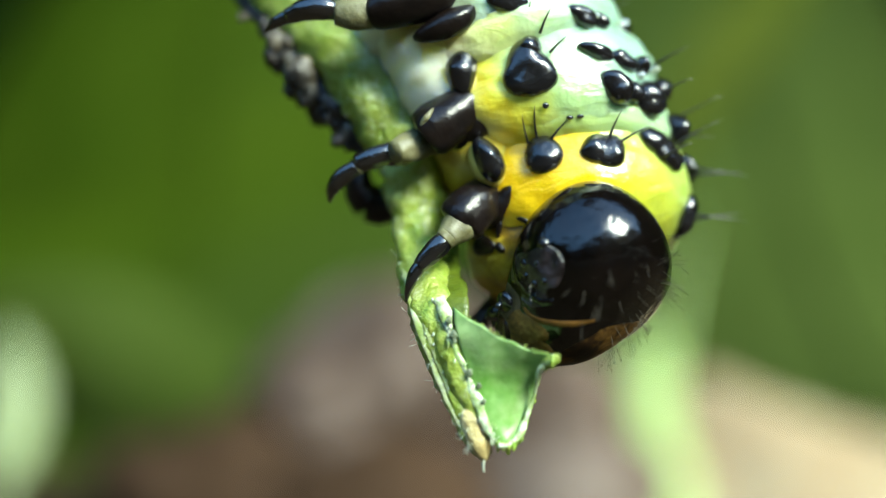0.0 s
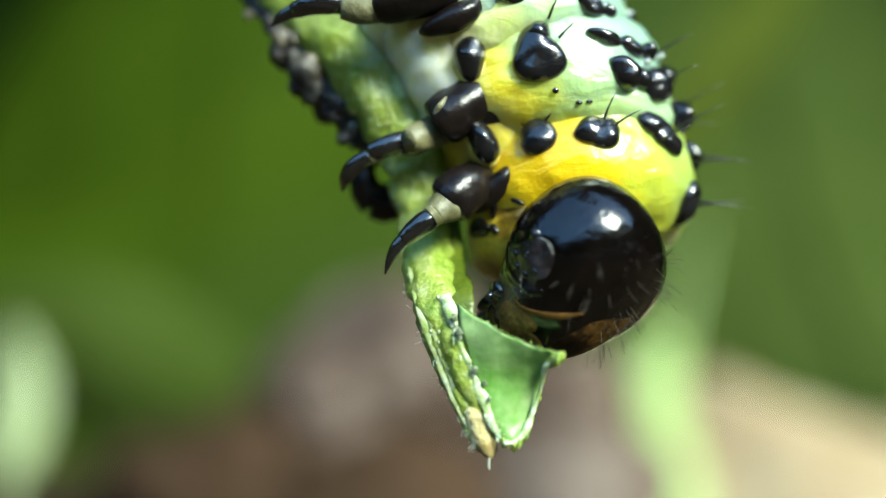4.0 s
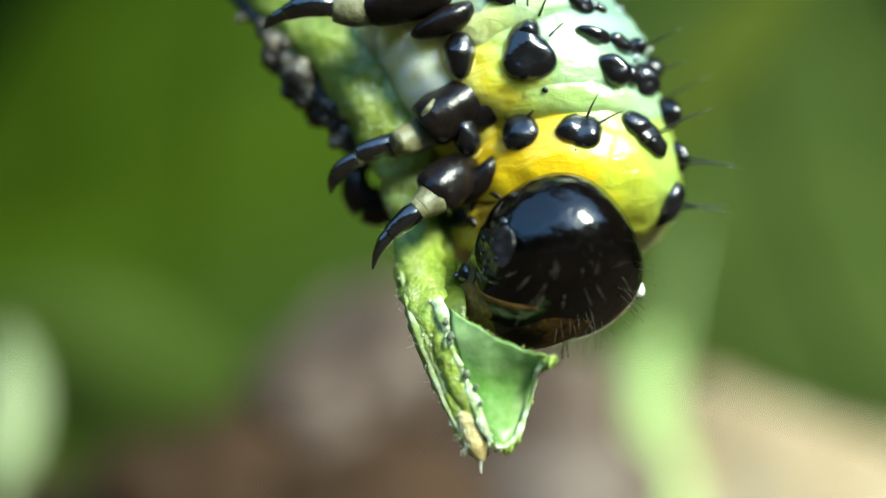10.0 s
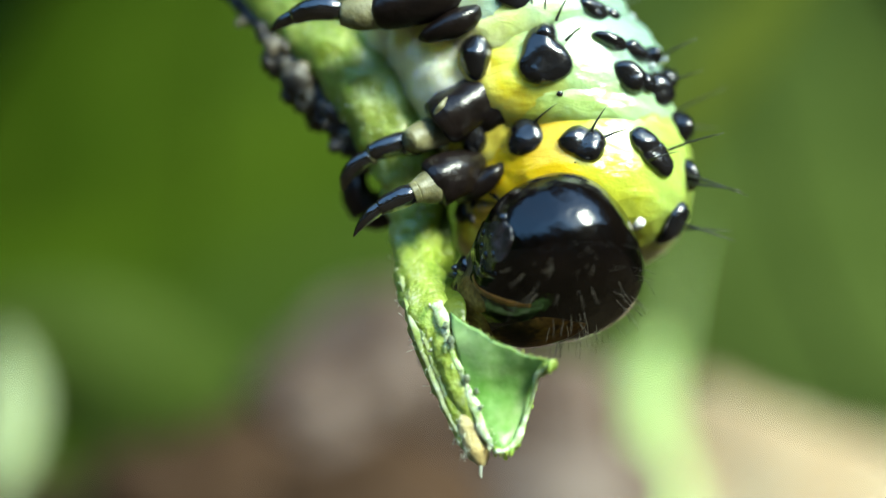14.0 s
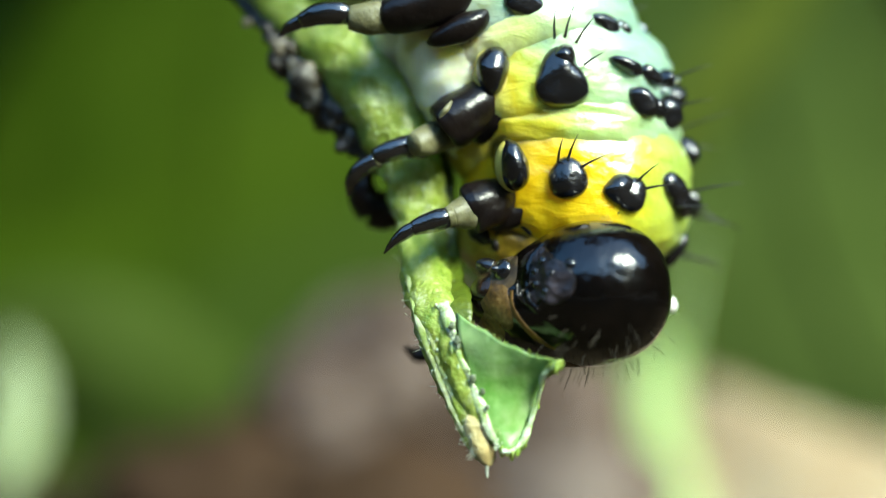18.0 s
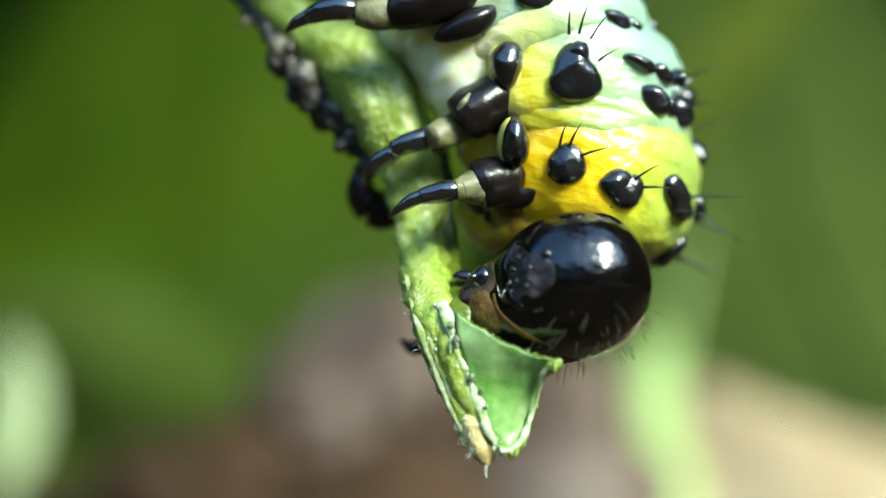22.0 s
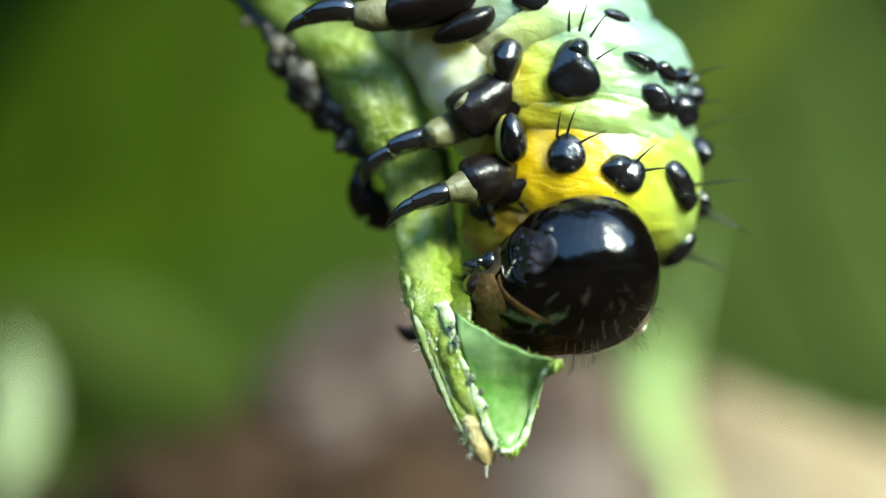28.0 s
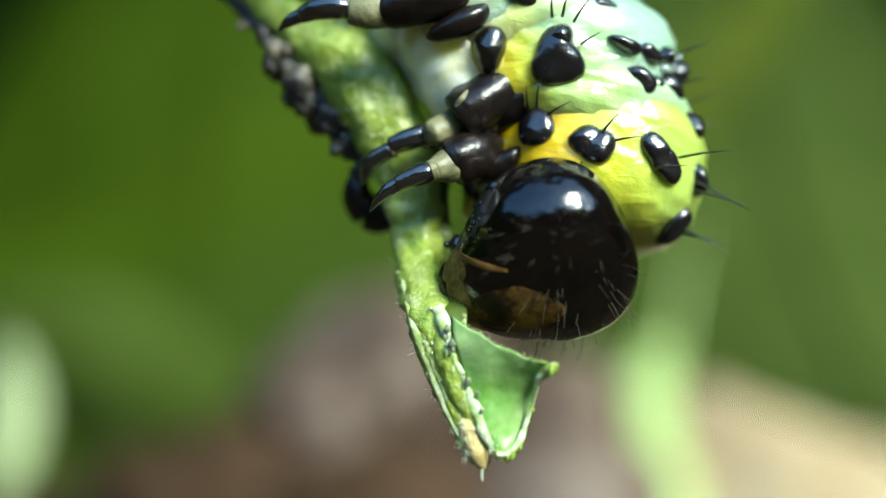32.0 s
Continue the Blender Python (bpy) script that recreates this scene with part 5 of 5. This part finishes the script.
def motions():
    walk(pro.ob, [(t, pose(PRO_MID.x * MM + x * MM, PRO_MID.y * MM, PRO_MID.z * MM + z * MM, rx, ry, rz)) for t, x, z, rx, ry, rz in PRO])
    walk(neck.ob, [(t, pose(PRO_MID.x * MM + x * MM, PRO_MID.y * MM, PRO_MID.z * MM + z * MM, rx, ry, rz)) for t, x, z, rx, ry, rz in PRO])
    walk(meso.ob, [(t, pose(MESO_MID.x * MM + x * MM, MESO_MID.y * MM, MESO_MID.z * MM + z * MM, rx, ry, rz)) for t, x, z, rx, ry, rz in MESO])
    walk(meta.ob, [(t, pose(META_MID.x * MM + x * MM, META_MID.y * MM, META_MID.z * MM + z * MM)) for t, x, z in META])
    for fold, mid, rows_a, rows_b in ((front_fold, front_fold.centre, PRO, MESO), (rear_fold, rear_fold.centre, MESO, [(*row, 0, 0, 0) for row in META])):
        both = [(a[0], [(p + q) / 2 for p, q in zip(a[1:], b[1:])]) for a, b in zip(rows_a, rows_b)]
        walk(fold.ob, [(t, pose((mid.x + x) * MM, mid.y * MM, (mid.z + z) * MM, rx, ry, rz)) for t, (x, z, rx, ry, rz) in both])
    walk(hindleg, [(t, pose((META_MID.x + 0.7 * x) * MM, META_MID.y * MM, (META_MID.z + 0.7 * z) * MM)) for t, x, z in META])
    # the head nods round its mouth line, swings and turns its face
    walk(head, [(t, Matrix.Translation(Vector((x, -0.95, z)) * MM) @ pose(0, 0, 0, 0, -nod, 0) @ pose(0, 0, 0, 0, 0, swing) @ pose(0, 0, 0, -face, 0, 0)) for t, x, z, nod, face, swing in HEAD])
    walk(crumb, [(t, pose(x * MM, y * MM, z * MM)) for t, x, y, z in CRUMB_PATH])
    k = (DIST + FORE_PIVOT.y) / DIST
    walk(foreleg, [(t, Matrix.Translation(Vector((x * k, FORE_PIVOT.y, z * k)) * MM) @ pose(0, 0, 0, 0, 38.6 - a, 0)) for t, x, z, a in FORELEG])
    walk(midleg, [(t, Matrix.Translation((MID_PIVOT + Vector((x, 0, z))) * MM)) for t, x, z in MIDLEG])
    walk(far_foreleg, [(t, Matrix.Translation((FAR_PIVOT + Vector((x, 0, z))) * MM)) for t, x, z in FARLEG])


motions()
